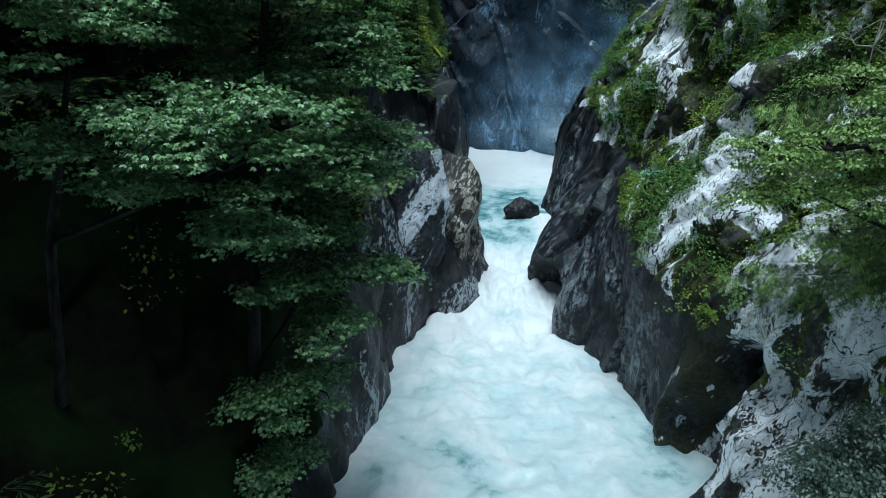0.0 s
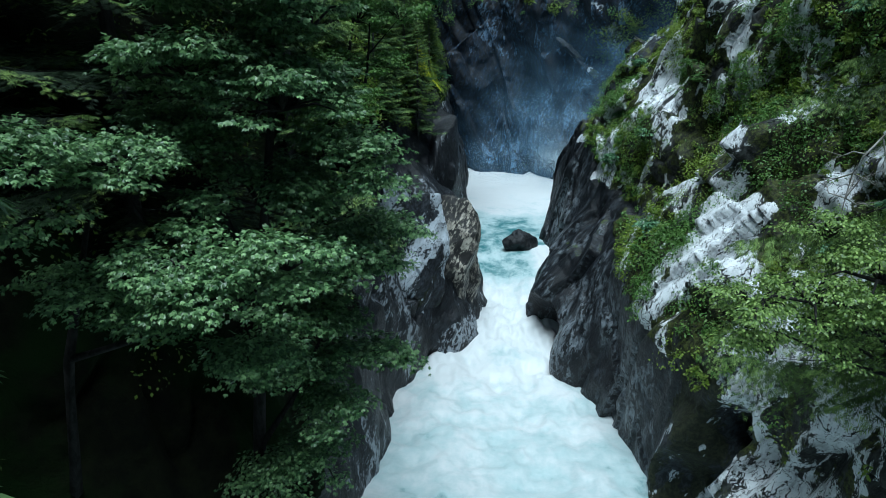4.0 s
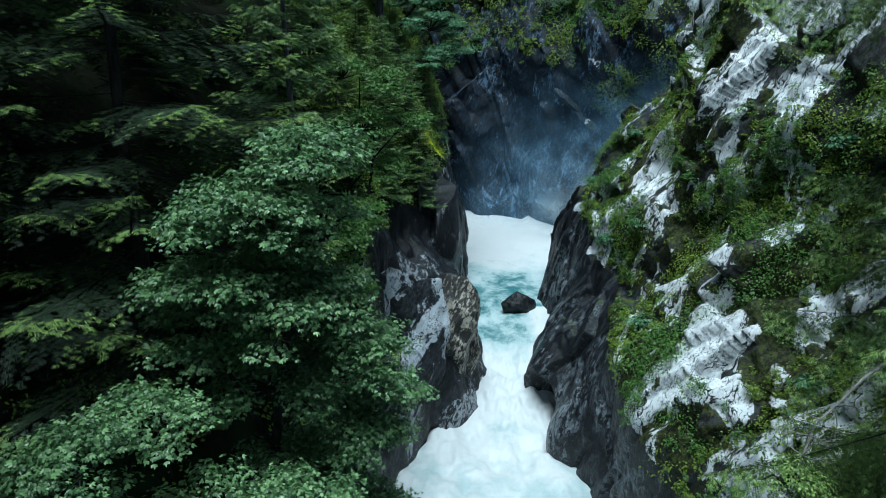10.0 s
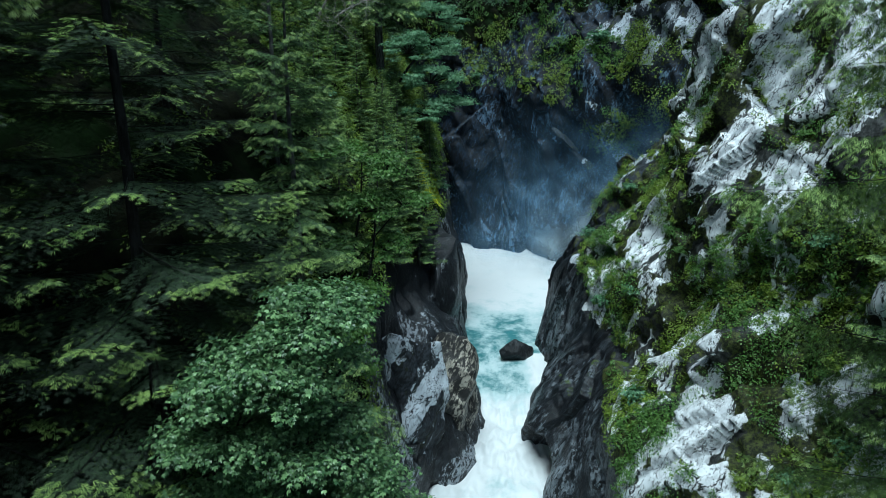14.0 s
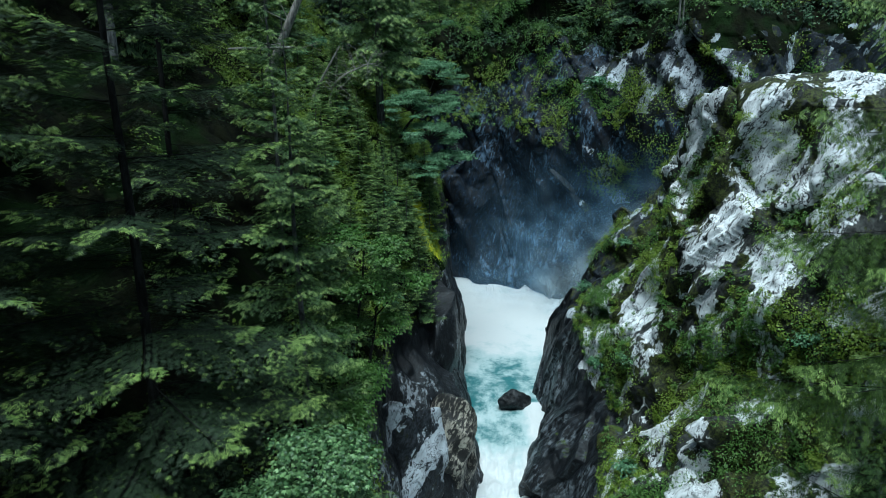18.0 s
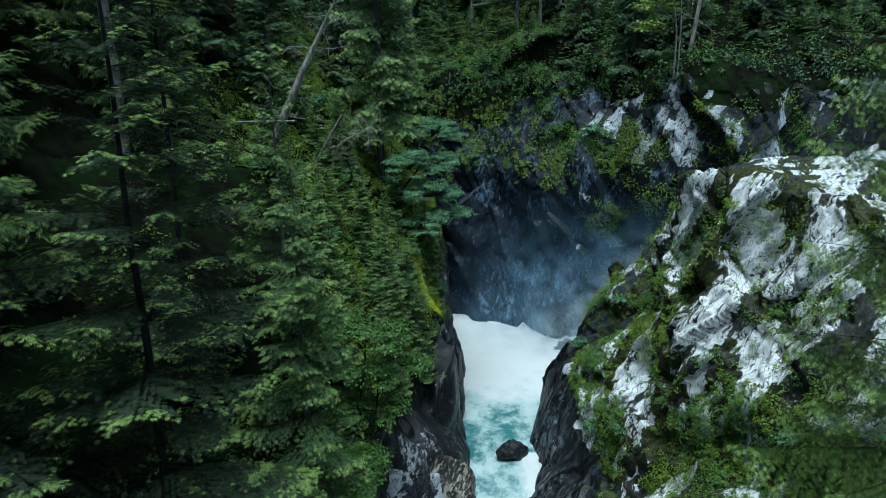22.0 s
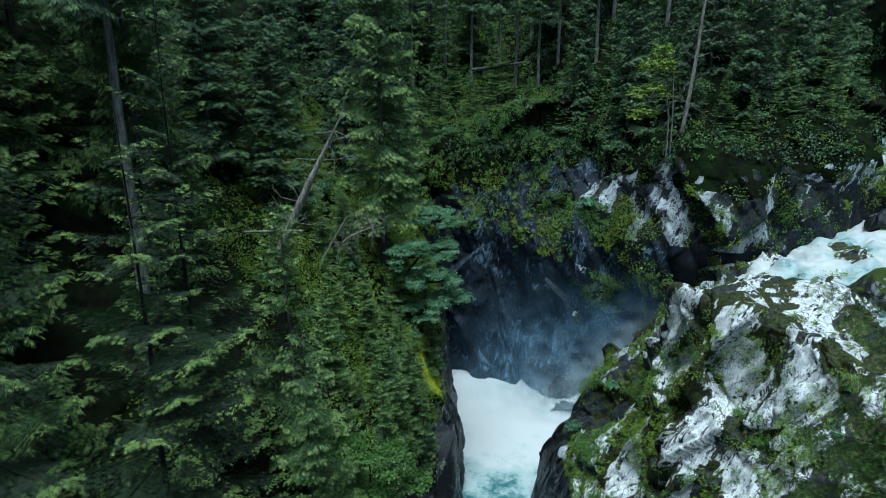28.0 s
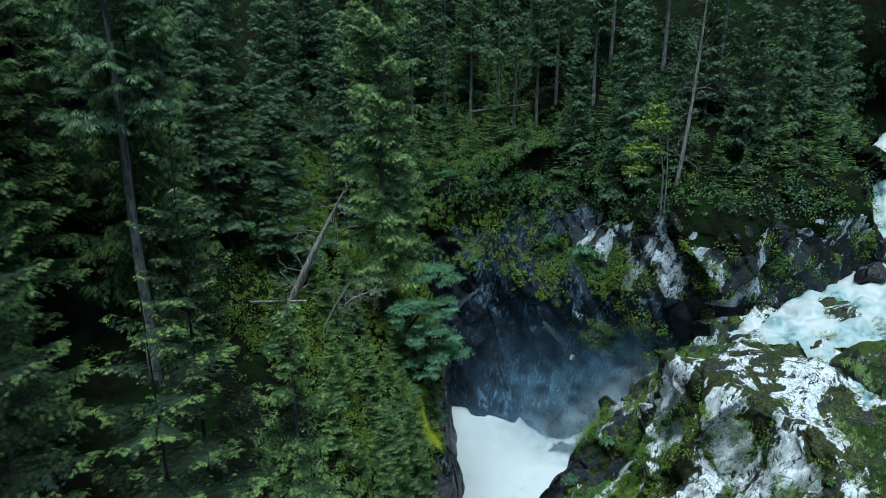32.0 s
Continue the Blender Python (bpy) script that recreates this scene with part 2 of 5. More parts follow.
def crust_rock(name, dark, grey, pale, cut, olive=(0.070, 0.085, 0.015), dip=(12, -26, 0), rough=0.7):
    """Rock under a pale mineral crust: long white ribs down the dip, split by hair cracks, dark and mossy in between."""
    m, n, l, b = material(name, rough, 0.35)
    pos = n.new("ShaderNodeNewGeometry").outputs["Position"]
    warp = n.new("ShaderNodeVectorMath")
    warp.operation = "MULTIPLY_ADD"
    drift = n.new("ShaderNodeTexNoise")
    drift.inputs["Scale"].default_value, drift.inputs["Detail"].default_value = 0.9, 5
    l.new(pos, drift.inputs["Vector"])
    l.new(drift.outputs["Color"], warp.inputs[0])
    warp.inputs[1].default_value = (0.9, 0.9, 0.9)
    l.new(pos, warp.inputs[2])
    at = warp.outputs[0]
    rib = noise_node(n, l, at, 0.34, 14, 0.64, (1.0, 1.0, 0.30), dip)
    patch = noise_node(n, l, at, 1.1, 10, 0.68, (1.0, 1.0, 0.45), dip)
    fine = noise_node(n, l, pos, 4.5, 10, 0.74, (1.0, 1.0, 0.5), dip)
    # moss along the clefts; its dark tone also puts crevice shade into the colour
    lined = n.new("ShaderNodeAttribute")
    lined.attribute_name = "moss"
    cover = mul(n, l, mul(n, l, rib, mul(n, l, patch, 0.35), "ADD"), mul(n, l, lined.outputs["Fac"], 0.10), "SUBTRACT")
    white = mix(n, l, step(n, l, noise_node(n, l, at, 1.7, 9, 0.7, (1.0, 1.0, 0.28), dip), 0.33, 0.56), tuple(0.50 * c for c in pale), pale)
    white = mix(n, l, step(n, l, fine, 0.445, 0.385), white, tuple(0.25 * c for c in pale))
    for scale, wide in ((0.55, 0.011), (1.6, 0.009)):
        line = mul(n, l, mul(n, l, noise_node(n, l, at, scale, 5, 0.55, (1.0, 1.0, 0.38), dip), 0.5, "SUBTRACT"), 0.0, "ADD")
        gone = n.new("ShaderNodeMath")
        gone.operation = "ABSOLUTE"
        l.new(line, gone.inputs[0])
        white = mix(n, l, step(n, l, gone.outputs[0], wide, wide * 0.3), white, dark)
    shade = mix(n, l, step(n, l, fine, 0.42, 0.62), dark, grey)
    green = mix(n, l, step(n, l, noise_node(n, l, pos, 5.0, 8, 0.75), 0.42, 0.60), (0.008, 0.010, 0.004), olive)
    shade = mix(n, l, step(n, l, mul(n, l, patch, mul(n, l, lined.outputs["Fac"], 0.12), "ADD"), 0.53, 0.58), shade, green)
    l.new(mix(n, l, step(n, l, cover, cut, cut + 0.022), shade, white), b.inputs["Base Color"])
    bump = n.new("ShaderNodeBump")
    bump.inputs["Strength"].default_value, bump.inputs["Distance"].default_value = 0.55, 0.3
    l.new(mul(n, l, mul(n, l, patch, 0.8), mul(n, l, fine, 0.4), "ADD"), bump.inputs["Height"])
    l.new(bump.outputs["Normal"], b.inputs["Normal"])
    return m


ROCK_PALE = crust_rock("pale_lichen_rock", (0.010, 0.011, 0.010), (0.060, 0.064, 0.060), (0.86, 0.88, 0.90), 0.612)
# its pale patches are wet glints put into the colour
ROCK_DARK = rock("dark_wet_rock", (0.006, 0.007, 0.009), (0.024, 0.028, 0.034), (0.40, 0.43, 0.47), 1.05, 1.14, -0.5, rough=0.35)
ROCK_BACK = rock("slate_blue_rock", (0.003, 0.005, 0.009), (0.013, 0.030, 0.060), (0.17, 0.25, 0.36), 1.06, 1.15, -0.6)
ROCK_TAN = rock("tan_river_rock", (0.020, 0.019, 0.018), (0.20, 0.185, 0.150), (0.50, 0.46, 0.38), 0.78, 1.02, -0.4, rough=0.4)
# soft pale patches put lit planes of the polished rock into the colour
ROCK_SCOURED = rock("scoured_river_rock", (0.005, 0.006, 0.008), (0.032, 0.039, 0.048), (0.26, 0.29, 0.32), 0.96, 1.22, -0.3, rough=0.35)
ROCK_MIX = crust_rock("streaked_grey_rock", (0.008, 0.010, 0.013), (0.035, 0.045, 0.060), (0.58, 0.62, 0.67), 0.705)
# the slab's white marks also carry wet glints as colour
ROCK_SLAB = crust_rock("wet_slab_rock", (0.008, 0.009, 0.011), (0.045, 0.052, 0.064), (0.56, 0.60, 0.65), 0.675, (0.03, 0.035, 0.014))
ROCK_BLACK = rock("black_wet_rock", (0.003, 0.004, 0.005), (0.012, 0.014, 0.017), (0.06, 0.065, 0.07), 1.12, 1.25, -0.5, rough=0.35)
MOSS_ROCK = rock("mossy_rock", (0.02, 0.022, 0.02), (0.1, 0.1, 0.09), (0.4, 0.42, 0.42), 1.0, 1.1, 0.2)


def soil(name, a, b, c):
    m, n, l, bs = material(name, 0.95, 0.1)
    pos = n.new("ShaderNodeNewGeometry").outputs["Position"]
    v = noise_node(n, l, pos, 1.2, 8, 0.7)
    w = noise_node(n, l, pos, 0.25, 6, 0.6)
    l.new(mix(n, l, step(n, l, w, 0.45, 0.62), mix(n, l, step(n, l, v, 0.35, 0.65), a, b), c), bs.inputs["Base Color"])
    bump = n.new("ShaderNodeBump")
    bump.inputs["Strength"].default_value, bump.inputs["Distance"].default_value = 1.0, 0.3
    l.new(v, bump.inputs["Height"])
    l.new(bump.outputs["Normal"], bs.inputs["Normal"])
    return m


# near-black: the shade under the trees is put into this soil colour
SHADED_FLOOR = soil("shaded_forest_floor", (0.004, 0.005, 0.003), (0.012, 0.014, 0.006), (0.010, 0.022, 0.005))
MOSS = soil("bright_moss", (0.13, 0.16, 0.006), (0.34, 0.38, 0.012), (0.48, 0.50, 0.020))


def leaf_mat(name, a, b, rough=0.45, through=0.25, spec=0.4, even=False):
    m, n, l, bs = material(name, rough, spec)
    g = n.new("ShaderNodeNewGeometry")
    o = n.new("ShaderNodeObjectInfo")
    v = mul(n, l, mul(n, l, g.outputs["Random Per Island"], 0.75), mul(n, l, o.outputs["Random"], 0.25), "ADD")
    if even:
        col = mix(n, l, v, a, b)
    else:
        # most leaves dark, a few far brighter: glints put into the leaf colour
        v = mul(n, l, v, 1.8, "POWER")
        col = mix(n, l, v, tuple(0.75 * c for c in a), tuple(min(0.8, 1.5 * c) for c in b))
    l.new(col, bs.inputs["Base Color"])
    t = n.new("ShaderNodeBsdfTranslucent")
    l.new(col, t.inputs["Color"])
    ms = n.new("ShaderNodeMixShader")
    ms.inputs[0].default_value = through
    l.new(bs.outputs[0], ms.inputs[1])
    l.new(t.outputs[0], ms.inputs[2])
    l.new(ms.outputs[0], n["Material Output"].inputs["Surface"])
    return m


# young tips are paler; dark needles also put the crown's inner shade into colour
SPRUCE = leaf_mat("shaded_fir_needles", (0.012, 0.027, 0.012), (0.032, 0.056, 0.021), 0.6, 0.1)
SPRUCE_MID = leaf_mat("green_spruce_needles", (0.028, 0.068, 0.022), (0.110, 0.185, 0.050), 0.55, 0.18)
SPRUCE_OLD = leaf_mat("old_spruce_needles", (0.010, 0.030, 0.016), (0.082, 0.145, 0.070), 0.6, 0.18)
SPRUCE_YELLOW = leaf_mat("yellow_green_needles", (0.026, 0.055, 0.008), (0.075, 0.125, 0.018), 0.55, 0.12)
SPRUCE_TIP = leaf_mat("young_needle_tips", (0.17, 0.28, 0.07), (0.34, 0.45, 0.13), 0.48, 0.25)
MAPLE = leaf_mat("maple_leaves", (0.065, 0.145, 0.052), (0.29, 0.44, 0.18), 0.34, 0.25, 0.5)
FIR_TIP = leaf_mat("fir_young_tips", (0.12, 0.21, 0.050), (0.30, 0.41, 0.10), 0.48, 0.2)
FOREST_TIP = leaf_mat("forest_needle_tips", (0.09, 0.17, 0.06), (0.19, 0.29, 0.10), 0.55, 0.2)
SHRUB = leaf_mat("shrub_leaves", (0.055, 0.130, 0.025), (0.155, 0.27, 0.055), 0.45, even=True)
SHRUB_YELLOW = leaf_mat("yellow_green_leaves", (0.12, 0.19, 0.018), (0.25, 0.34, 0.045), 0.45, even=True)
SHRUB_BLUE = leaf_mat("blue_green_leaves", (0.06, 0.155, 0.075), (0.20, 0.35, 0.175), 0.45)
BEECH = leaf_mat("beech_leaves", (0.085, 0.160, 0.035), (0.26, 0.36, 0.095), 0.42)
WILLOW = leaf_mat("willow_leaves", (0.10, 0.15, 0.10), (0.28, 0.34, 0.27), 0.5)
GRASS = leaf_mat("grass_blades", (0.10, 0.18, 0.018), (0.25, 0.33, 0.045), 0.5)


def bark_mat(name, a, b):
    m, n, l, bs = material(name, 0.9, 0.2)
    pos = n.new("ShaderNodeNewGeometry").outputs["Position"]
    v = noise_node(n, l, pos, 5.0, 8, 0.7, (1, 1, 0.25))
    l.new(mix(n, l, step(n, l, v, 0.35, 0.65), a, b), bs.inputs["Base Color"])
    bump = n.new("ShaderNodeBump")
    bump.inputs["Strength"].default_value, bump.inputs["Distance"].default_value = 0.8, 0.04
    l.new(v, bump.inputs["Height"])
    l.new(bump.outputs["Normal"], bs.inputs["Normal"])
    return m


BARK_PALE = bark_mat("pale_spruce_bark", (0.08, 0.08, 0.08), (0.32, 0.32, 0.31))
BARK = bark_mat("grey_bark", (0.035, 0.035, 0.035), (0.15, 0.15, 0.145))
DARK_BARK = bark_mat("dark_bark", (0.008, 0.008, 0.007), (0.035, 0.034, 0.032))
PALE_BARK = bark_mat("pale_birch_bark", (0.12, 0.12, 0.11), (0.42, 0.41, 0.38))
DEADWOOD = bark_mat("bleached_deadwood", (0.14, 0.13, 0.12), (0.44, 0.42, 0.38))


def foam_mat(name, scale, deep=(0.055, 0.17, 0.18), shade=(0.42, 0.53, 0.535)):
    """Glacial meltwater: milky teal under white foam; the sheet says how much foam lies on it."""
    m, n, l, b = material(name, 0.4, 0.35)
    pos = n.new("ShaderNodeNewGeometry").outputs["Position"]
    amount = n.new("ShaderNodeAttribute")
    amount.attribute_name = "foam"
    warp = n.new("ShaderNodeVectorMath")
    warp.operation = "ADD"
    l.new(pos, warp.inputs[0])
    turb = n.new("ShaderNodeTexNoise")
    turb.inputs["Scale"].default_value, turb.inputs["Detail"].default_value = scale * 0.8, 3
    l.new(pos, turb.inputs["Vector"])
    l.new(turb.outputs["Color"], warp.inputs[1])
    a = noise_node(n, l, warp.outputs[0], scale, 8, 0.6)
    fine = noise_node(n, l, warp.outputs[0], scale * 5, 6, 0.65)
    v = mul(n, l, mul(n, l, a, mul(n, l, fine, 0.35), "ADD"), amount.outputs["Fac"], "ADD")
    col = mix(n, l, step(n, l, v, 0.98, 1.22), deep, shade)
    col = mix(n, l, step(n, l, v, 1.14, 1.55), col, (0.66, 0.675, 0.675))
    l.new(col, b.inputs["Base Color"])
    bump = n.new("ShaderNodeBump")
    bump.inputs["Strength"].default_value, bump.inputs["Distance"].default_value = 0.4, 0.2
    l.new(mul(n, l, a, mul(n, l, fine, 0.5), "ADD"), bump.inputs["Height"])
    l.new(bump.outputs["Normal"], b.inputs["Normal"])
    return m


WATER = foam_mat("glacial_water", 0.33)


def foamy(ob, sheet, fn):
    """Store the foam cover of every vertex."""
    at = ob.data.attributes.new("foam", "FLOAT", "POINT")
    at.data.foreach_set("value", fn(sheet.grid.reshape(-1, 3)).astype(np.float32))
    return ob


# ---- the gorge: the plan of its walls ----
# right buttress: distance to the right by height (rows) and by way along the gorge (columns)
RY = [2, 14, 22, 28, 34, 39, 44, 49, 54, 59, 65, 72]
RZ = [3.5, 10, 15, 20, 25, 30, 36, 41, 42.2, 41.6, 39.0]
RX = [
    [15, 12.5, 9.6, 10.6, 9.6, 8.2, 7.0, 8.6, 9.8, 10.4, 20.0, 27.0],
    [16, 15.0, 12.0, 10.5, 10.2, 8.9, 8.0, 9.2, 10.0, 10.8, 21.0, 28.0],
    [17, 15.5, 13.2, 11.2, 11.0, 10.9, 10.5, 10.8, 11.2, 12.0, 23.0, 29.0],
    [19, 17.4, 16.0, 14.9, 14.2, 13.9, 13.0, 12.6, 12.4, 13.2, 22.0, 29.0],
    [21, 19.6, 18.6, 18.0, 17.2, 16.4, 15.6, 15.2, 15.8, 17.4, 25.0, 31.0],
]
RX_TOP = [
    [22, 20.8, 20.2, 19.4, 18.8, 18.2, 17.4, 17.4, 19.6, 21.6, 27.0, 33.0],
    [26, 24.8, 24.0, 23.2, 22.2, 20.4, 18.7, 19.2, 23.8, 26.0, 30.5, 35.0],
    [30, 28.6, 27.8, 26.6, 24.4, 21.6, 19.4, 19.8, 27.0, 30.0, 33.5, 37.0],
    [33, 31.0, 30.0, 29.4, 27.4, 24.8, 22.2, 22.6, 30.0, 35.0, 38.0, 41.0],
    [38, 36.0, 35.0, 34.0, 33.0, 31.4, 29.6, 29.6, 33.0, 37.0, 40.0, 43.0],
    [60, 58.0, 56.0, 54.0, 52.0, 48.0, 44.0, 42.0, 42.0, 44.0, 46.0, 50.0],
]
# left wall
LY = [2, 12, 20, 28, 36, 41, 46, 52, 57, 62, 70, 86]
LZ = [3.5, 10, 15, 20, 27, 33, 40, 46, 68, 150]
LX = [
    [-6, -5.5, -4.9, -3.6, -1.6, 2.6, 3.7, 3.4, 3.0, 2.4, 2.2, 1.5],
    [-9, -8.6, -6.6, -3.7, -2.9, 1.3, 2.9, 2.9, 2.7, 2.2, 2.0, 1.3],
    [-14.5, -13.4, -8.6, -4.6, -3.6, -2.4, 0.8, 1.2, 1.6, 1.8, 1.5, 1.0],
    [-17, -15.5, -11.0, -6.6, -4.7, -4.0, -3.0, -0.5, 0.8, 1.0, 1.0, 0.5],
    [-20, -18.5, -14.5, -10.0, -7.6, -6.4, -5.4, -3.0, -1.2, -0.5, -0.3, 0.0],
]
LX_TOP = [
    [-24, -22.5, -18.5, -14.0, -11.4, -10, -8.4, -6.6, -5.4, -4.4, -3.2, -2.0],
    [-29, -27, -23.5, -20, -17, -16, -14, -12, -10, -8.6, -7.0, -5.0],
    [-32, -30, -28, -26, -24, -22, -20, -18, -16, -15, -13, -10],
    [-60, -56, -52, -48, -45, -43, -41, -39, -37, -35, -33, -30],
    [-130, -125, -120, -115, -112, -110, -108, -106, -104, -102, -100, -98],
]
# back wall and the wooded slope over it: distance ahead by height and by place across
BX = [-60, -20, -8, 0, 5, 10, 15, 20, 26, 32, 40, 50, 65, 100]
BZ = [10, 27, 37, 46, 49, 57, 92, 210]
BY = [
    [90, 88, 86, 85, 85, 84, 82.5, 81, 79, 74, 70, 72, 88, 100],
    [90, 88, 87, 87, 87, 86, 80.5, 78.5, 75, 69, 67, 70, 88, 100],
    [92, 90, 88, 88, 88, 87, 83, 76, 70, 66, 66, 70, 88, 100],
    [94, 92, 90, 90, 90, 88, 85, 82, 74, 68, 67, 71, 89, 100],
]
BY_TOP = [
    [98, 96, 95, 94, 94, 92, 89, 86, 79, 72, 70, 74, 92, 106],
    [112, 110, 110, 110, 108, 108, 106, 100, 92, 84, 80, 84, 102, 120],
    [150, 150, 150, 148, 148, 146, 144, 142, 138, 132, 126, 120, 118, 120],
    [250, 250, 250, 250, 250, 250, 250, 250, 250, 250, 250, 250, 250, 250],
]


def plan(xs, ys, zs):
    """Columns at ys, rows at zs, x from the table."""
    return np.array([[(x, y, z) for x, y in zip(row, ys)] for row, z in zip(xs, zs)], dtype=float)


def fissures(q, scale, wide, seed):
    """Narrow winding grooves between the slabs, broken off here and there."""
    line = 1 - np.abs(vnoise(q, scale, seed)) / wide
    return -np.clip(line, 0, 1) * np.clip(1.2 + 2.5 * vnoise(q, scale * 1.7, seed + 5), 0, 1)


def along_dip(p, dip):
    """Coordinates stretched along the dip of the layers, so that slabs and clefts run steeply down the wall."""
    return np.stack([p[:, 0], p[:, 1] + dip * 1.6 * p[:, 2], p[:, 2] * 0.34 - dip * p[:, 1]], 1)


def rough_rock(amp, seed, dip):
    """Layered, jointed rock: ribs and slabs that run down the dip, broken at three sizes and split by narrow clefts."""
    def fn(p):
        q = along_dip(p, dip)
        ribs = 1.1 - 2.2 * np.abs(vnoise(q, 5.2, seed + 7))
        slabs = 2.0 * crags(q, 5.0, seed + 11, 1.5, 0.55) - 0.9 * crags(q, 2.4, seed + 31, 1.5, 0.5) + 0.5 * crags(q, 1.1, seed + 61, 1.5, 0.5)
        return amp * (0.6 * fbm(p, 7.0, 2, seed) + 0.6 * (ribs - 0.3) + slabs - slabs.mean()
                      + 0.12 * crags(p, 0.55, seed + 71) + 1.0 * fissures(q, 3.6, 0.20, seed + 81) + 0.3 * fissures(q, 1.5, 0.2, seed + 84))
    return fn


def seam_side(p):
    """Metres inland of the clean white seam that runs along the buttress face, and how far that face reaches."""
    off = p[:, 0] - np.interp(p[:, 1], [22, 25.5, 28.5, 33.5, 39, 46], [13.2, 13.5, 14.3, 14.2, 14.6, 15.4]) + 0.9 * fbm(p, 3.0, 3, 211)
    there = np.clip((30.0 - p[:, 2]) / 1.5, 0, 1) * np.clip((p[:, 1] - 22.5) / 2, 0, 1) * np.clip((47 - p[:, 1]) / 2, 0, 1)
    return off, there


def cleft_moss_shade(p, seed, dip):
    """How thickly moss, with crevice shade put into its dark colour, lines the clefts and hangs down the slabs from
    them.
    """
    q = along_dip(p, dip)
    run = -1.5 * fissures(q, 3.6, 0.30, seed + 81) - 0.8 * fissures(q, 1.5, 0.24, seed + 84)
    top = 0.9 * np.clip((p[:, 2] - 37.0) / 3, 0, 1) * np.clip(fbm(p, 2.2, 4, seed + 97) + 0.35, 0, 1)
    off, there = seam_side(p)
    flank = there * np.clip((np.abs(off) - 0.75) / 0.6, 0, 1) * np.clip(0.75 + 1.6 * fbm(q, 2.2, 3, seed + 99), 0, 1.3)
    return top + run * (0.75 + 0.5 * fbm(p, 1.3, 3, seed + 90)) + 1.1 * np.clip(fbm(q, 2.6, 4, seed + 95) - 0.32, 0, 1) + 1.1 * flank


def hollow(p, at, size, depth):
    """A bulge (depth above 0) or a hollow in a wall, round a place."""
    d = np.sqrt((((p - np.array(at)) / np.array(size)) ** 2).sum(1))
    return depth * np.clip(1.25 - d, 0, 0.5) / 0.5 if depth < 0 else depth * np.clip(1 - d ** 2, 0, 1)


def scour(y):
    """Height up to which the river has polished the right wall."""
    return np.interp(y, [10, 24, 27, 30, 40, 62], [16, 13.5, 13, 13.2, 16.8, 25])


def bare(y):
    """Height up to which the left wall is bare rock; near the view it is all floor colour, dark for shade."""
    return np.interp(y, [18, 24, 32, 38, 46, 52, 57, 62, 72], [3, 10, 15, 22.5, 23, 24, 25, 26.5, 30])


rp = plan(RX + RX_TOP, RY, RZ)
cap = np.interp(RY, [0, 22, 34, 40, 47, 49, 52, 59, 72], [36.5, 38.3, 40.4, 41.2, 41.6, 40.0, 37.4, 37.0, 37.0])
rp[..., 2] = np.minimum(rp[..., 2], cap[None] + np.linspace(-0.8, 0, len(RZ))[:, None])
right = Sheet(rp, 440, 520, flip=True)
right.displace(lambda p: (0.42 + 0.58 * np.clip((p[:, 2] - scour(p[:, 1])) / 3, 0, 1)) * (1 - 0.6 * np.clip((p[:, 2] - 38.6) / 2, 0, 1)) * rough_rock(1.0, 3, 0.25)(p)
               + hollow(p, (8.2, 42.0, 9.2), (3.5, 3.2, 3.2), 1.0) + hollow(p, (7.4, 41.4, 8.2), (3.0, 1.9, 1.6), -2.6)
               + hollow(p, (33.5, 46.5, 40.5), (3.2, 7.0, 4.0), -1.6) + hollow(p, (9.0, 37.6, 7.5), (3, 1.8, 2.6), 0.8) + hollow(p, (11.4, 23.6, 6.6), (3, 1.9, 1.9), -2.4) + cleft(p, (11.9, 20.6, 14.6), (11.7, 22.4, 11.2), 0.7, 1.4) + cleft(p, (11.7, 22.4, 11.2), (11.6, 23.8, 7.6), 0.9, 1.6)
               + cleft(p, (12.4, 20.3, 12.6), (12.4, 21.6, 8.0), 0.5, 0.9) + cleft(p, (13.6, 18.6, 12.6), (12.6, 21.2, 6.4), 0.5, 0.9) + 0.2 * (p[:, 2] < 30))
right_moss_shade = cleft_moss_shade(right.grid.reshape(-1, 3), 3, 0.25)


def by_place(sheet, fn):
    """A material slot for every face from its middle."""
    g = sheet.grid
    c = (g[:-1, :-1] + g[1:, 1:]).reshape(-1, 3) / 2
    return fn(c)


wob = lambda c, k: k * fbm(c, 3.0, 3, 91)
buttress = tagged(new("rock_buttress", right.mesh("rock_buttress", [ROCK_PALE, ROCK_SCOURED, ROCK_MIX, ROCK_SLAB], smooth=True, index=by_place(right, lambda c: np.where(c[:, 2] < scour(c[:, 1]) + wob(c, 1.5), np.where(c[:, 1] < 26.5 + wob(c, 1.0), np.where((c[:, 1] < 21.5 + wob(c, 1.5)) & (c[:, 2] > 6), 0, 3), 1), np.where((c[:, 1] > 51.5 + wob(c, 2.0)) & (c[:, 2] < 37.5), 2, 0)).astype(int)))),
       "pale lichen-covered rock buttress above the gorge", "cliff", kind="structure")
buttress.data.attributes.new("moss", "FLOAT", "POINT").data.foreach_set("value", right_moss_shade.astype(np.float32))
left = Sheet(plan(LX + LX_TOP, LY, LZ), 300, 380, flip=False)
left.displace(lambda p: 0.9 * (0.5 * fbm(p, 7.0, 3, 7) + 1.1 * crags(p * np.array([1, 1, 0.5]), 3.6, 18) - 0.5 * crags(p * np.array([1, 1, 0.45]), 1.7, 38) + 0.2 * crags(p * np.array([1, 1, 0.5]), 0.8, 48) + 0.6 * fissures(p * np.array([1, 1, 0.4]), 2.4, 0.14, 53) + 0.06 * fbm(p, 0.6, 3, 58)))
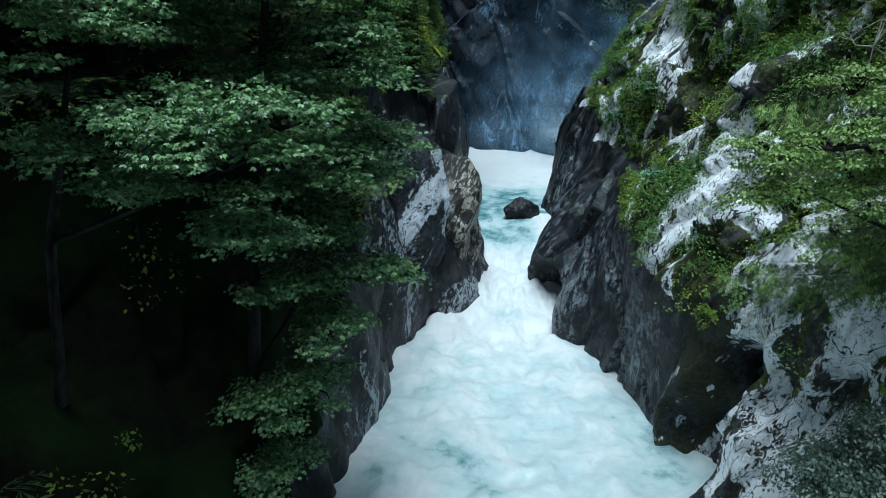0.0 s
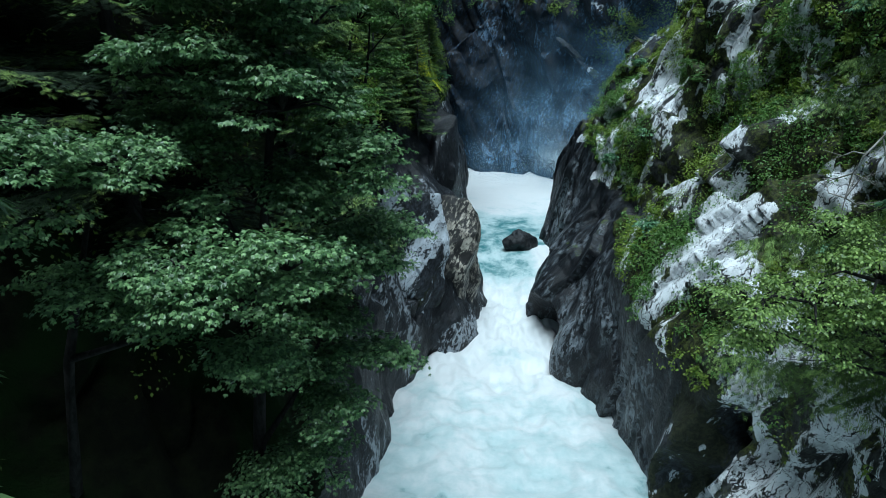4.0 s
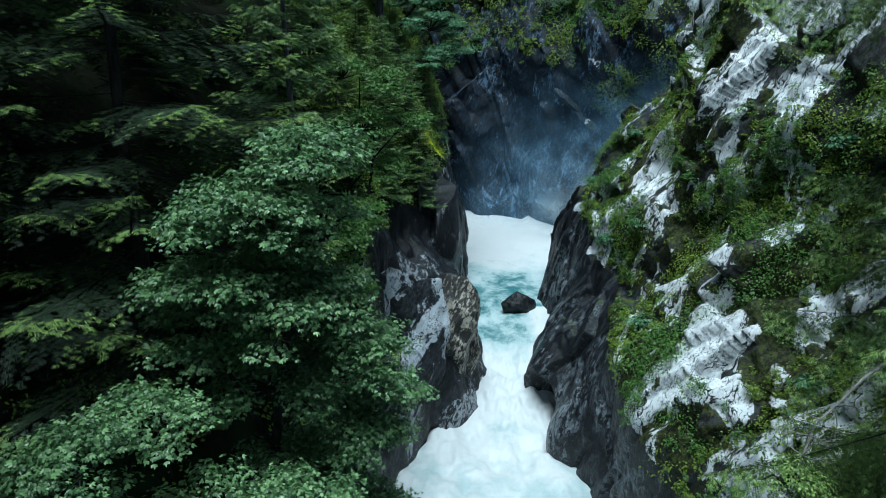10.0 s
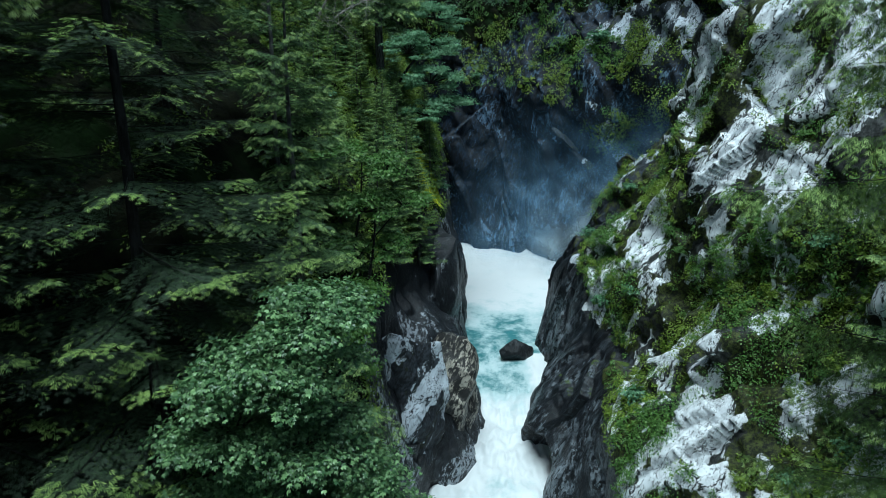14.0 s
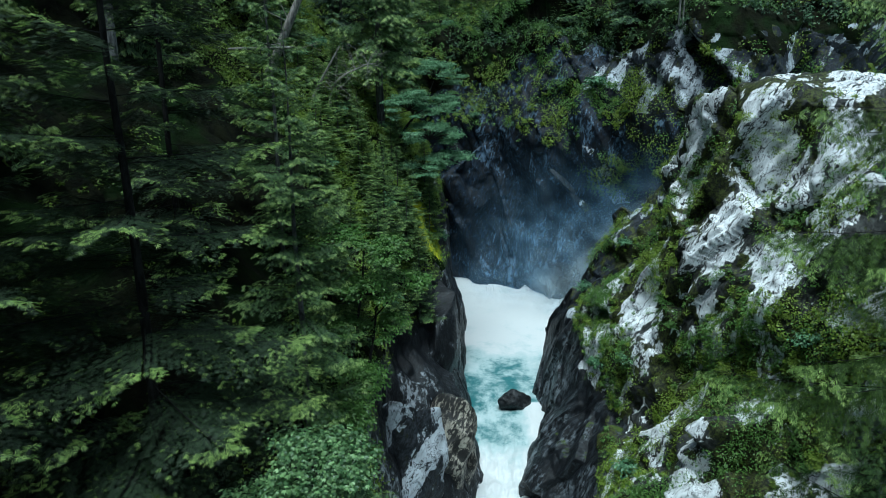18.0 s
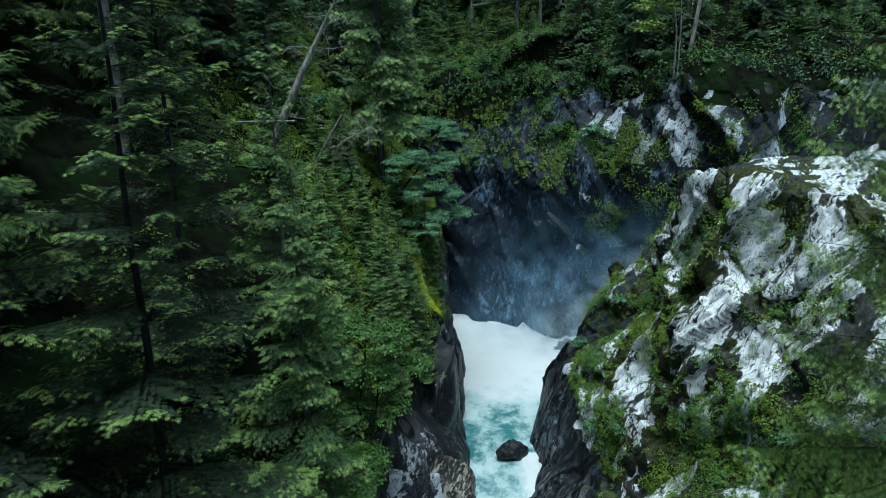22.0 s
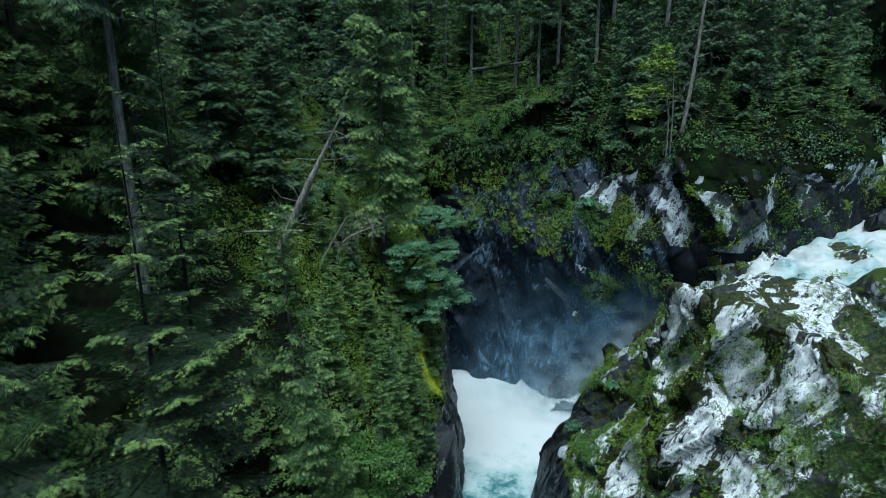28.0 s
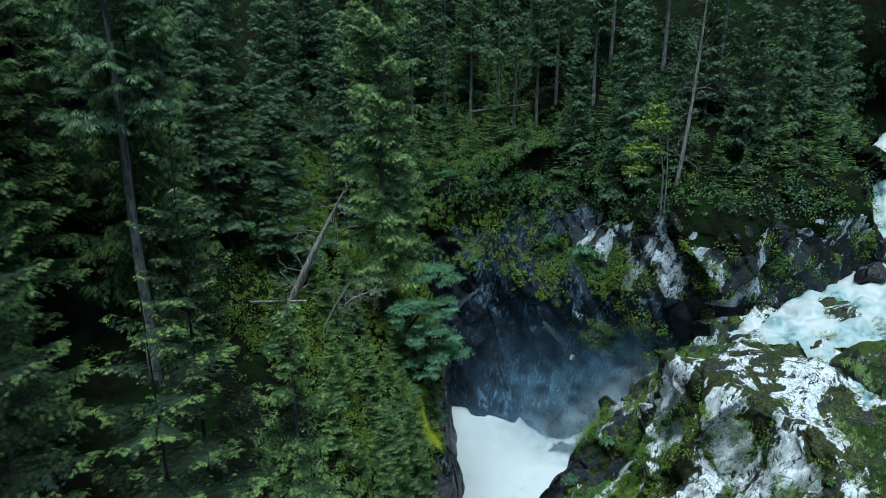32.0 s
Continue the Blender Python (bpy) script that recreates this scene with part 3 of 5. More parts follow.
tagged(new("rock_wall_left", left.mesh("rock_wall_left", [ROCK_DARK, SHADED_FLOOR, MOSS], smooth=True, index=by_place(left, lambda c: np.where(((c[:, 1] - 59) / 4) ** 2 + ((c[:, 2] - 28.4) / 3.8) ** 2 + wob(c, 0.35) < 1, 2, c[:, 2] > bare(c[:, 1]) + wob(c, 1.5)).astype(int)))),
       "dark wet rock wall under a wooded slope", "cliff", kind="structure")
bp = np.array([[(x, y, z) for x, y in zip(BX, row)] for row, z in zip(BY + BY_TOP, BZ)], dtype=float)
back = Sheet(bp, 400, 520, flip=False)
back.displace(lambda p: 1.2 * np.clip((62 - p[:, 2]) / 12, 0.25, 1) * (0.6 * fbm(p, 9.0, 3, 13) + 2.3 * crags(np.stack([p[:, 0] + 0.5 * p[:, 2], p[:, 1], p[:, 2] * 0.45 - 0.35 * p[:, 0]], 1), 6.5, 24, 1.5, 0.6)
               - 0.85 * crags(np.stack([p[:, 0] + 0.5 * p[:, 2], p[:, 1], p[:, 2] * 0.3 - 0.3 * p[:, 0]], 1), 2.8, 44, 1.5, 0.6) + 0.35 * crags(np.stack([p[:, 0] + 0.5 * p[:, 2], p[:, 1], p[:, 2] * 0.4], 1), 1.3, 46, 1.5, 0.6) + 0.08 * fbm(p, 0.9, 3, 47)))
tagged(new("rock_wall_back", back.mesh("rock_wall_back", [ROCK_BACK, SHADED_FLOOR, ROCK_MIX], smooth=True,
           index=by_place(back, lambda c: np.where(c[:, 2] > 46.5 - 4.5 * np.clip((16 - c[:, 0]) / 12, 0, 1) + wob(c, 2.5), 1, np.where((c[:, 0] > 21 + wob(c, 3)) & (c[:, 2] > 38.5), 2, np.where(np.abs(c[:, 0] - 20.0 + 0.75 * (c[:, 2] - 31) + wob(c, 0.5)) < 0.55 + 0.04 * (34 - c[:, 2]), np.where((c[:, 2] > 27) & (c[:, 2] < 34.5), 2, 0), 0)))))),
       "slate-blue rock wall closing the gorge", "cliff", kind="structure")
g = mesh_np("ground", [(-3000, -3000, 0), (3000, -3000, 0), (3000, 3000, 0), (-3000, 3000, 0)], [(0, 1, 2, 3)], [SHADED_FLOOR])
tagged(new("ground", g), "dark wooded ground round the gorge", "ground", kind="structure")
# unseen banks, added downstream behind the view, close the gorge and keep light out
for name, sx in (("added_bank_left", -1), ("added_bank_right", 1)):
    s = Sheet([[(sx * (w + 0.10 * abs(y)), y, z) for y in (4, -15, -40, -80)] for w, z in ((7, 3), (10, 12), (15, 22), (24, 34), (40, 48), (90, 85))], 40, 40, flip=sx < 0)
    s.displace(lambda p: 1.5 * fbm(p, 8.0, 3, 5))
    tagged(new(name, s.mesh(name, [SHADED_FLOOR])), "dark wooded bank added unseen downstream of the gorge", "bank", kind="structure")

# ---- water ----
WY = [-80, 20, 34, 38, 44, 48, 52, 55, 60, 70, 84, 90]
WZ = [4.0, 5.2, 5.5, 6.0, 7.6, 9.2, 10.5, 10.9, 11.6, 12.7, 14.2, 14.8]
WL = [-14, -6, -4, -2, 2, 2, 2, 2, 1, 0, -1, -1]
WR = [22, 13, 12, 11, 9, 10, 11.5, 12, 14.5, 27, 30, 30]
rows_y = np.concatenate([[-80, -40, -10, 5], np.arange(14, 91, 4.0)])
soft = lambda t: np.convolve(np.interp(np.arange(0, 96, 1.0), WY, t), np.ones(5) / 5, "same")
level = lambda y, t: np.interp(y, np.arange(3, 93, 1.0), soft(t)[3:93]) if y > 5 else np.interp(y, WY, t)
river = Sheet([[(a + (b - a) * f, y, z) for f in np.linspace(0, 1, 6)] for y, z, a, b in ((y, level(y, WZ), level(y, WL), level(y, WR)) for y in rows_y)], 480, 120, flip=False)


def churn(p):
    """Standing waves and boils, higher where the water drops."""
    s = 0.35 - 0.25 * np.clip((p[:, 1] - 56) / 8, 0, 1) + 0.65 * np.exp(-((p[:, 1] - 44) / 7) ** 2) + 0.1 * np.clip((p[:, 1] - 62) / 15, 0, 1)
    q = p * np.array([1, 0.6, 1])
    return s * (0.55 * fbm(q, 2.6, 4, 71) + 0.22 * np.abs(fbm(q, 0.9, 3, 77))) + 0.35 * (p[:, 1] < 45) * (0.5 - np.abs(fbm(p, 1.9, 4, 79)))


river.displace(churn)


def cover(p):
    """Foam cover: churned white in the lower pool and the chute, milky teal round the boulder, white under the falls."""
    y = p[:, 1] + wob(p, 1.2)
    c = np.interp(y, [-20, 10, 30, 37, 42, 46, 49, 53, 58, 62, 66, 90], [0.50, 0.57, 0.62, 0.76, 0.9, 0.86, 0.50, 0.38, 0.40, 0.56, 0.88, 1.0])
    return c + 0.5 * np.exp(-(((p[:, 0] - 9.0) / 1.3) ** 2)) * ((y > 46) & (y < 54))


foamy(tagged(new("river", river.mesh("river", [WATER], smooth=True)), "milky teal glacial river churning with white foam", "river", kind="structure"), river, cover)


def stream(name, label, line, wide, seed, white=0.9, amp=0.3, across=None, drop=0.2):
    """A fast stream along a line of points, wide[i] metres across at each."""
    pts = np.array(line, float)
    t = unit(np.gradient(pts, axis=0))
    s = unit(np.cross(t, np.array([[0, 0, 1.0]]))) if across is None else np.tile(np.array([across], float), (len(pts), 1))
    rows = [[pts[i] + s[i] * w * f + np.array([0, 0, -drop * (2 * f) ** 2]) for f in (-0.5, -0.25, 0, 0.25, 0.5)] for i, w in enumerate(wide)]
    sh = Sheet(rows, 160, 40, flip=False)
    sh.displace(lambda p: amp * (fbm(p, 1.6, 4, seed) + 0.4 * np.abs(fbm(p, 0.5, 2, seed + 5))))
    foamy(tagged(new(name, sh.mesh(name, [WATER], smooth=True)), label, "river", kind="structure"), sh, lambda p: white + 0.25 * fbm(p, 3.0, 3, seed + 9))
    return sh


def unit(v):
    return v / (np.linalg.norm(v, axis=-1, keepdims=True) + 1e-9)


upper = stream("upper_river", "white upper river rushing over a rock shelf", [(78, 100, 57), (68, 90, 52.4), (63.5, 83, 51.4), (60, 77, 46.4), (56, 70, 42.6), (50, 64, 40.3), (43.5, 60, 39.3), (38, 58.6, 38.9), (33.5, 59.6, 38.0), (31.5, 63.5, 35), (29.5, 67, 30)],
               [8, 8, 6, 6, 8, 13, 14, 10, 6, 5, 5], 81, 0.68, 0.7, None, 1.0)
course = []
for x, y in ((37.5, 56), (35.5, 52), (34.0, 48.5), (33.0, 45), (31.8, 41.5), (30.6, 38)):
    spot, _ = right.near((x, y, 40), (1, 1, 0.1))
    course.append((x, y, float(spot[2]) + 0.15))
stream("side_stream", "thin white side stream running over the buttress", course, [3.5, 2.4, 1.6, 1.2, 1.0, 0.7], 87, 0.6, 0.2, None, 0.3)
stream("plunge_fall", "white waterfall plunging behind the buttress", [(24.5, 70.5, 23.4), (22.5, 72.0, 19.4), (20, 73.6, 16.8), (17, 75, 14.4), (13, 76, 12.6)], [4.2, 5.4, 6.0, 5.6, 4.0], 83, 1.1, 0.6, (0.35, -0.80, 0.49))


MIST, mn, ml, mb = material("drifting_mist", 1.0, 0.0)
lit = mn.new("ShaderNodeBsdfTranslucent")
body, veil = mn.new("ShaderNodeMixShader"), mn.new("ShaderNodeMixShader")
thick = mn.new("ShaderNodeAttribute")
thick.attribute_name = "veil"
wisps = noise_node(mn, ml, mn.new("ShaderNodeNewGeometry").outputs["Position"], 0.32, 7, 0.62, (1.0, 1.0, 0.6))
ml.new(mul(mn, ml, thick.outputs["Fac"], step(mn, ml, wisps, 0.22, 0.72)), veil.inputs[0])
# the sky's blue light is put into the mist's colour, whiter where thick
sky_haze = mix(mn, ml, step(mn, ml, thick.outputs["Fac"], 0.12, 0.40), (0.42, 0.70, 1.0), (0.74, 0.90, 1.0))
ml.new(sky_haze, mb.inputs["Base Color"])
ml.new(sky_haze, lit.inputs["Color"])
# droplets scatter light from above, so the normal is fixed upward to brighten every bank
upward = mn.new("ShaderNodeCombineXYZ")
upward.inputs[1].default_value, upward.inputs[2].default_value = -0.5, 0.87
ml.new(upward.outputs[0], mb.inputs["Normal"])
ml.new(mb.outputs[0], body.inputs[1])
ml.new(lit.outputs[0], body.inputs[2])
ml.new(mn.new("ShaderNodeBsdfTransparent").outputs[0], veil.inputs[1])
ml.new(body.outputs[0], veil.inputs[2])
ml.new(veil.outputs[0], mn["Material Output"].inputs["Surface"])


def mist_bank(y, seed, amount):
    """A billowing bank of spray across the gorge: thickest along the fall, thinning over the pool and up the back wall."""
    xs, zs = np.linspace(0.5, 30, 8), np.linspace(10, 36, 7)
    sh = Sheet([[(x, y - 0.25 * (x - 14), z) for x in xs] for z in zs], 70, 80)
    sh.displace(lambda p: 0.8 * fbm(p, 5.0, 3, seed))

    def density(p):
        x, z = p[:, 0], p[:, 2]
        fall = np.interp(x, [6, 13, 17, 20, 22.5, 26], [12.4, 13.0, 14.6, 17, 20.4, 25.5])
        up = np.clip(z - fall, 0, None)
        side = np.clip(x / 5, 0, 1) * np.clip((30 - x) / 3, 0, 1)
        jet = 0.9 * np.exp(-((x - 20.5) / 6.5) ** 2) * np.exp(-up / 4.6)
        pool = 0.34 * np.exp(-up / 3.6)
        drift = 0.18 * np.exp(-((x - 16) / 8) ** 2) * np.exp(-(up / 13) ** 2)
        edge = np.clip((36 - z) / 5, 0, 1) * np.clip((z - 13.2 - 0.12 * (p[:, 1] - 71)) / 3.0, 0, 1)
        return amount * (jet + pool + drift) * side * edge * np.clip(0.95 + 0.5 * fbm(p, 4.0, 3, seed + 3), 0.2, 1.5)
    ob = tagged(new("mist", sh.mesh("mist", [MIST], smooth=True)), "pale blue mist drifting up from the falls", "mist", kind="stuff")
    ob.data.attributes.new("veil", "FLOAT", "POINT").data.foreach_set("value", np.clip(density(sh.grid.reshape(-1, 3)), 0, 0.4).astype(np.float32))


for k, y in enumerate((71.0, 73.5, 76.0, 79.0)):
    mist_bank(y, 85 + k, 1.0)

# ---- plants: builders ----
KITE = np.array([(0, 0, 0), (0.2, 0.45, -0.05), (0, 1, -0.12), (-0.2, 0.45, -0.05)])
FINGERS = ((0, 0, 0, 1.12), (0.02, 0.06, 0.46, 0.62), (-0.02, 0.06, -0.46, 0.62), (0.01, 0.42, 0.32, 0.98), (-0.01, 0.42, -0.32, 0.98))


def finger(x0, y0, x1, y1, wide=0.062):
    """One narrow shoot of a needle spray."""
    dx, dy = x1 - x0, y1 - y0
    k = wide / math.hypot(dx, dy)
    mx, my = x0 + 0.55 * dx, y0 + 0.55 * dy
    return [(x0, y0, 0), (mx + dy * k, my - dx * k, -0.04), (x1, y1, -0.10), (mx - dy * k, my + dx * k, -0.04)]


FEATHER = np.array([v for f in FINGERS for v in finger(*f)])
FEATHER_F = np.arange(20).reshape(5, 4)
BROAD = np.array([(0, 0, 0), (0.34, 0.42, -0.06), (0, 1, -0.2), (-0.34, 0.42, -0.06)])
PALM = np.array([(0, 0, 0), (0.50, 0.08, -0.10), (0.52, 0.62, -0.16), (0.14, 0.46, 0.0), (0.2, 0.55, 0.0), (0, 1.05, -0.15),
                 (-0.2, 0.55, 0.0), (-0.14, 0.46, 0.0), (-0.52, 0.62, -0.16), (-0.50, 0.08, -0.10)])
PALM_F = np.array([(0, 1, 2, 3), (0, 4, 5, 6), (0, 7, 8, 9)])
QUAD_F = np.array([(0, 1, 2, 3)])


def leaf_arrays(pos, axis, up, size, template=KITE, faces=QUAD_F):
    axis = unit(axis)
    side = unit(np.cross(axis, up))
    nrm = np.cross(side, axis)
    t = template[None] * size[:, None, None]
    v = pos[:, None] + t[..., :1] * side[:, None] + t[..., 1:2] * axis[:, None] + t[..., 2:] * nrm[:, None]
    f = (np.arange(len(pos)) * len(template))[:, None, None] + faces[None]
    return v.reshape(-1, 3), f.reshape(-1, 4)


def tubes(paths, sides=5):
    """Tapered tubes: a list of (points (n, 3), radii (n,))."""
    vs, fs, base = [], [], 0
    for pts, rad in paths:
        pts, rad = np.asarray(pts, float), np.asarray(rad, float)
        tang = unit(np.gradient(pts, axis=0))
        ref = np.where(np.abs(tang[:, 2:]) > 0.9, np.array([[1.0, 0, 0]]), np.array([[0, 0, 1.0]]))
        a = unit(np.cross(tang, ref))
        b = np.cross(tang, a)
        ang = np.linspace(0, 2 * math.pi, sides, endpoint=False)
        ring = pts[:, None] + rad[:, None, None] * (np.cos(ang)[None, :, None] * a[:, None] + np.sin(ang)[None, :, None] * b[:, None])
        vs.append(ring.reshape(-1, 3))
        k = np.arange(len(pts) - 1)[:, None] * sides
        j = np.arange(sides)[None]
        fs.append(base + np.stack([k + j, k + (j + 1) % sides, k + sides + (j + 1) % sides, k + sides + j], -1).reshape(-1, 4))
        base += len(pts) * sides
    return np.concatenate(vs), np.concatenate(fs)


def tube_mesh(name, paths, mat, sides=5):
    v, f = tubes(paths, sides)
    return mesh_np(name, v, f, [mat], True)


def conifer(name, label, seed, height, radius, gap, leaf, start, whorl=5, power=0.55, sag=0.28, trunk_r=0.3, mats=None, plain=True, group="conifers of the gorge", bark=None, hang=0.0):
    """A spruce or fir: trunk, limbs, and a crown of flat sprays on drooping branches."""
    rng = np.random.default_rng(seed)
    limbs, start_p, dirs, lens, tipness = [], [], [], [], []
    z = start
    while z < height * 0.985:
        f = 1 - z / height
        for k in range(whorl if f > 0.1 else 4):
            a = rng.uniform(0, 2 * math.pi)
            ln = radius * f ** power * rng.uniform(0.5, 1.15) + 0.15
            d, s = np.array([math.cos(a), math.sin(a), 0]), np.array([-math.sin(a), math.cos(a), 0])
            rise = 0.35 * (1 - f) ** 2 - sag * f
            zz = z + rng.uniform(-0.4, 0.4) * gap
            curve = lambda u: np.outer(u * ln, d) + np.outer(zz + ln * (rise * u + 0.16 * f * u ** 2.5), (0, 0, 1))
            limbs.append((curve(np.linspace(0, 1, 4)), np.linspace(0.0035 * ln + 0.008, 0.004, 4)))
            n = max(4, int(ln / (leaf * 0.95)))
            u = np.repeat(np.linspace(0.16, 1.0, n), 2) + rng.uniform(-0.02, 0.02, 2 * n)
            sg = np.tile([1.0, -1.0], n)
            start_p.append(curve(np.clip(u, 0, 1)))
            fw = rng.uniform(0.45, 0.9, 2 * n)
            dr = np.outer(fw, d) + np.outer(sg * rng.uniform(0.7, 1.0, 2 * n), s) + np.outer(rng.uniform(-0.4, 0.05, 2 * n) - 0.9 * hang, (0, 0, 1))
            dirs.append(unit(dr))
            lens.append((0.46 * ln * np.clip(1 - u, 0, 1) ** 0.7 * np.clip(u * 3, 0.3, 1) + leaf * 1.4) * rng.uniform(0.6, 1.1, 2 * n))
            tipness.append(u)
        z += gap * rng.uniform(0.8, 1.2)
    P, D, L, T = (np.concatenate(q) for q in (start_p, dirs, lens, tipness))
    count = np.maximum(2, np.ceil(L / (leaf * (0.62 if plain else 0.72))).astype(int))
    i = np.repeat(np.arange(len(P)), count)
    j = np.arange(len(i)) - np.repeat(np.cumsum(count) - count, count)
    w = (j + 0.6) / count[i]
    n = len(i)
    sgn = np.where(j % 2 == 0, 1.0, -1.0)
    side = unit(np.cross(D[i], np.array([[0, 0, 1.0]])))
    pos = P[i] + D[i] * (L[i] * w)[:, None]
    pos[:, 2] -= 0.12 * L[i] * w ** 2 + 0.0
    axis = D[i] * 0.85 + side * (sgn * 0.65)[:, None] + np.array([[0, 0, -0.12 - 0.7 * hang]]) + rng.normal(0, 0.10, (n, 3))
    up = np.array([[0, 0, 1.0]]) + rng.normal(0, 0.18, (n, 3))
    v, f = leaf_arrays(pos, axis, up, leaf * rng.uniform(0.85, 1.35, n), *((KITE, QUAD_F) if plain else (FEATHER, FEATHER_F)))
    # outer sprays take the pale young tips, inner ones hold shade in their colour
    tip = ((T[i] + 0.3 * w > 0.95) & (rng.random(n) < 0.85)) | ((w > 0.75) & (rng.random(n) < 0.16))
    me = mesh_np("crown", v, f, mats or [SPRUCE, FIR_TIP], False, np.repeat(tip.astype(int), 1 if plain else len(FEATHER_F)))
    root = thing(name, label, "conifer", group)
    h = np.linspace(-1.5, height, 12)
    pts = np.stack([0.06 * np.sin(h * 0.5 + seed), 0.06 * np.cos(h * 0.37 + seed), h], 1)
    part("trunk", tube_mesh("trunk", [(pts, trunk_r * np.clip(1 - h / height, 0.04, 1) + 0.01)], bark or BARK, 9), root)
    tagged(part("branchwork", tube_mesh("branchwork", limbs, DARK_BARK, 3), root), kind="stuff")
    part("crown", me, root)
    return root


def spray_tree(name, label, category, seed, lobes, trunk_paths, leaf, per_m2, mat, template=PALM, faces=PALM_F, spray=12, spread=0.42, group="", bark=None, clump=0.0, knot=1.0):
    """A broad-leaved tree or bush: limbs that reach into its lobes and tiers of leaf sprays over each lobe's outside."""
    rng = np.random.default_rng(seed)
    pos, ax, up, limbs = [], [], [], list(trunk_paths)
    knots = []
    for cx, cy, cz, rx, ry, rz in lobes:
        if clump:
            k = max(6, int(clump * (rx * ry + rx * rz + ry * rz)))
            d = unit(rng.normal(0, 1, (k, 3)))
            d[:, 2] = np.where(d[:, 2] < -0.4, -d[:, 2], d[:, 2])
            for q in np.array([cx, cy, cz]) + unit(d) * rng.uniform(0.65, 1.05, (k, 1)) * np.array([rx, ry, rz]):
                s = knot * rng.uniform(0.45, 0.95)
                knots.append((*q, s * 1.15, s * 1.15, s * 0.62, (cx, cy, cz)))
        else:
            knots.append((cx, cy, cz, rx, ry, rz, (cx, cy, cz)))
    for cx, cy, cz, rx, ry, rz, hub0 in knots:
        area = 4 * math.pi * ((rx * ry) ** 1.6 / 3 + (rx * rz) ** 1.6 / 3 + (ry * rz) ** 1.6 / 3) ** (1 / 1.6)
        n = max(2, int(area * per_m2))
        d = unit(rng.normal(0, 1, (n, 3)))
        d[:, 2] = np.where(d[:, 2] < -0.3, -d[:, 2], d[:, 2])
        r = rng.uniform(0.5, 1.05, n) ** 0.7
        c = np.array([cx, cy, cz]) + d * r[:, None] * np.array([rx, ry, rz])
        if clump:
            hb = np.array(hub0)
            limbs.append((np.array([hb, hb * 0.4 + np.array([cx, cy, cz]) * 0.6 + (0, 0, 0.2), (cx, cy, cz)]), np.array([0.05, 0.03, 0.01])))
        for q in c[rng.random(n) < (0.0 if clump else 0.12)]:
            hub = np.array([cx, cy, cz - rz * 0.4])
            limbs.append((np.array([hub, hub * 0.5 + q * 0.5 + (0, 0, 0.15), q]), np.array([0.05, 0.03, 0.008]) * (rx / 3 + 0.3)))
        k = rng.uniform(0.0, 1.0, (n, spray)) ** 0.6 * spread
        a = rng.uniform(0, 2 * math.pi, (n, spray))
        out = unit(d * np.array([1, 1, 0.3]))
        s = unit(np.cross(out, np.array([[0, 0, 1.0]])))
        off = (out[:, None] * (np.cos(a) * k)[..., None] + s[:, None] * (np.sin(a) * k)[..., None])
        off[..., 2] -= 0.35 * k ** 1.5
        pos.append((c[:, None] + off).reshape(-1, 3))
        ax.append((unit(off + out[:, None] * 0.15 * spread) + np.array([0, 0, -0.45])).reshape(-1, 3))
        up.append((np.array([0, 0, 1.0]) + out[:, None] * 0.35 + 0 * off).reshape(-1, 3))
    pos, ax, up = (np.concatenate(q) for q in (pos, ax, up))
    n = len(pos)
    v, f = leaf_arrays(pos, ax + rng.normal(0, 0.25, (n, 3)), up + rng.normal(0, 0.45, (n, 3)), leaf * rng.uniform(0.6, 1.25, n), template, faces)
    root = thing(name, label, category, group)
    tagged(part("branchwork", tube_mesh("branchwork", limbs, bark or DARK_BARK, 5), root), kind="stuff")
    part("foliage", mesh_np("foliage", v, f, mat if isinstance(mat, list) else [mat], False), root)
    return root


def bush(name, label, seed, size, leaf, mat, n=26, spray=11, flat=0.7, group="shrubs on the cliffs"):
    """A shrub about one unit in radius, rooted at its origin."""
    rng = np.random.default_rng(seed)
    lobes = [(rng.uniform(-0.5, 0.5) * size, rng.uniform(-0.5, 0.5) * size, size * rng.uniform(0.25, 0.7), *(size * rng.uniform(0.35, 0.6, 3) * (1, 1, flat))) for _ in range(4)]
    stems = [(np.array([(0, 0, -0.3 * size), (cx * 0.4, cy * 0.4, cz * 0.5), (cx, cy, cz)]), np.array([0.03, 0.02, 0.008]) * size) for cx, cy, cz, *_ in lobes]
    return spray_tree(name, label, "shrub", seed, lobes, stems, leaf, n / (size * size * 6), mat, BROAD, QUAD_F, spray, 0.28 * size, group)


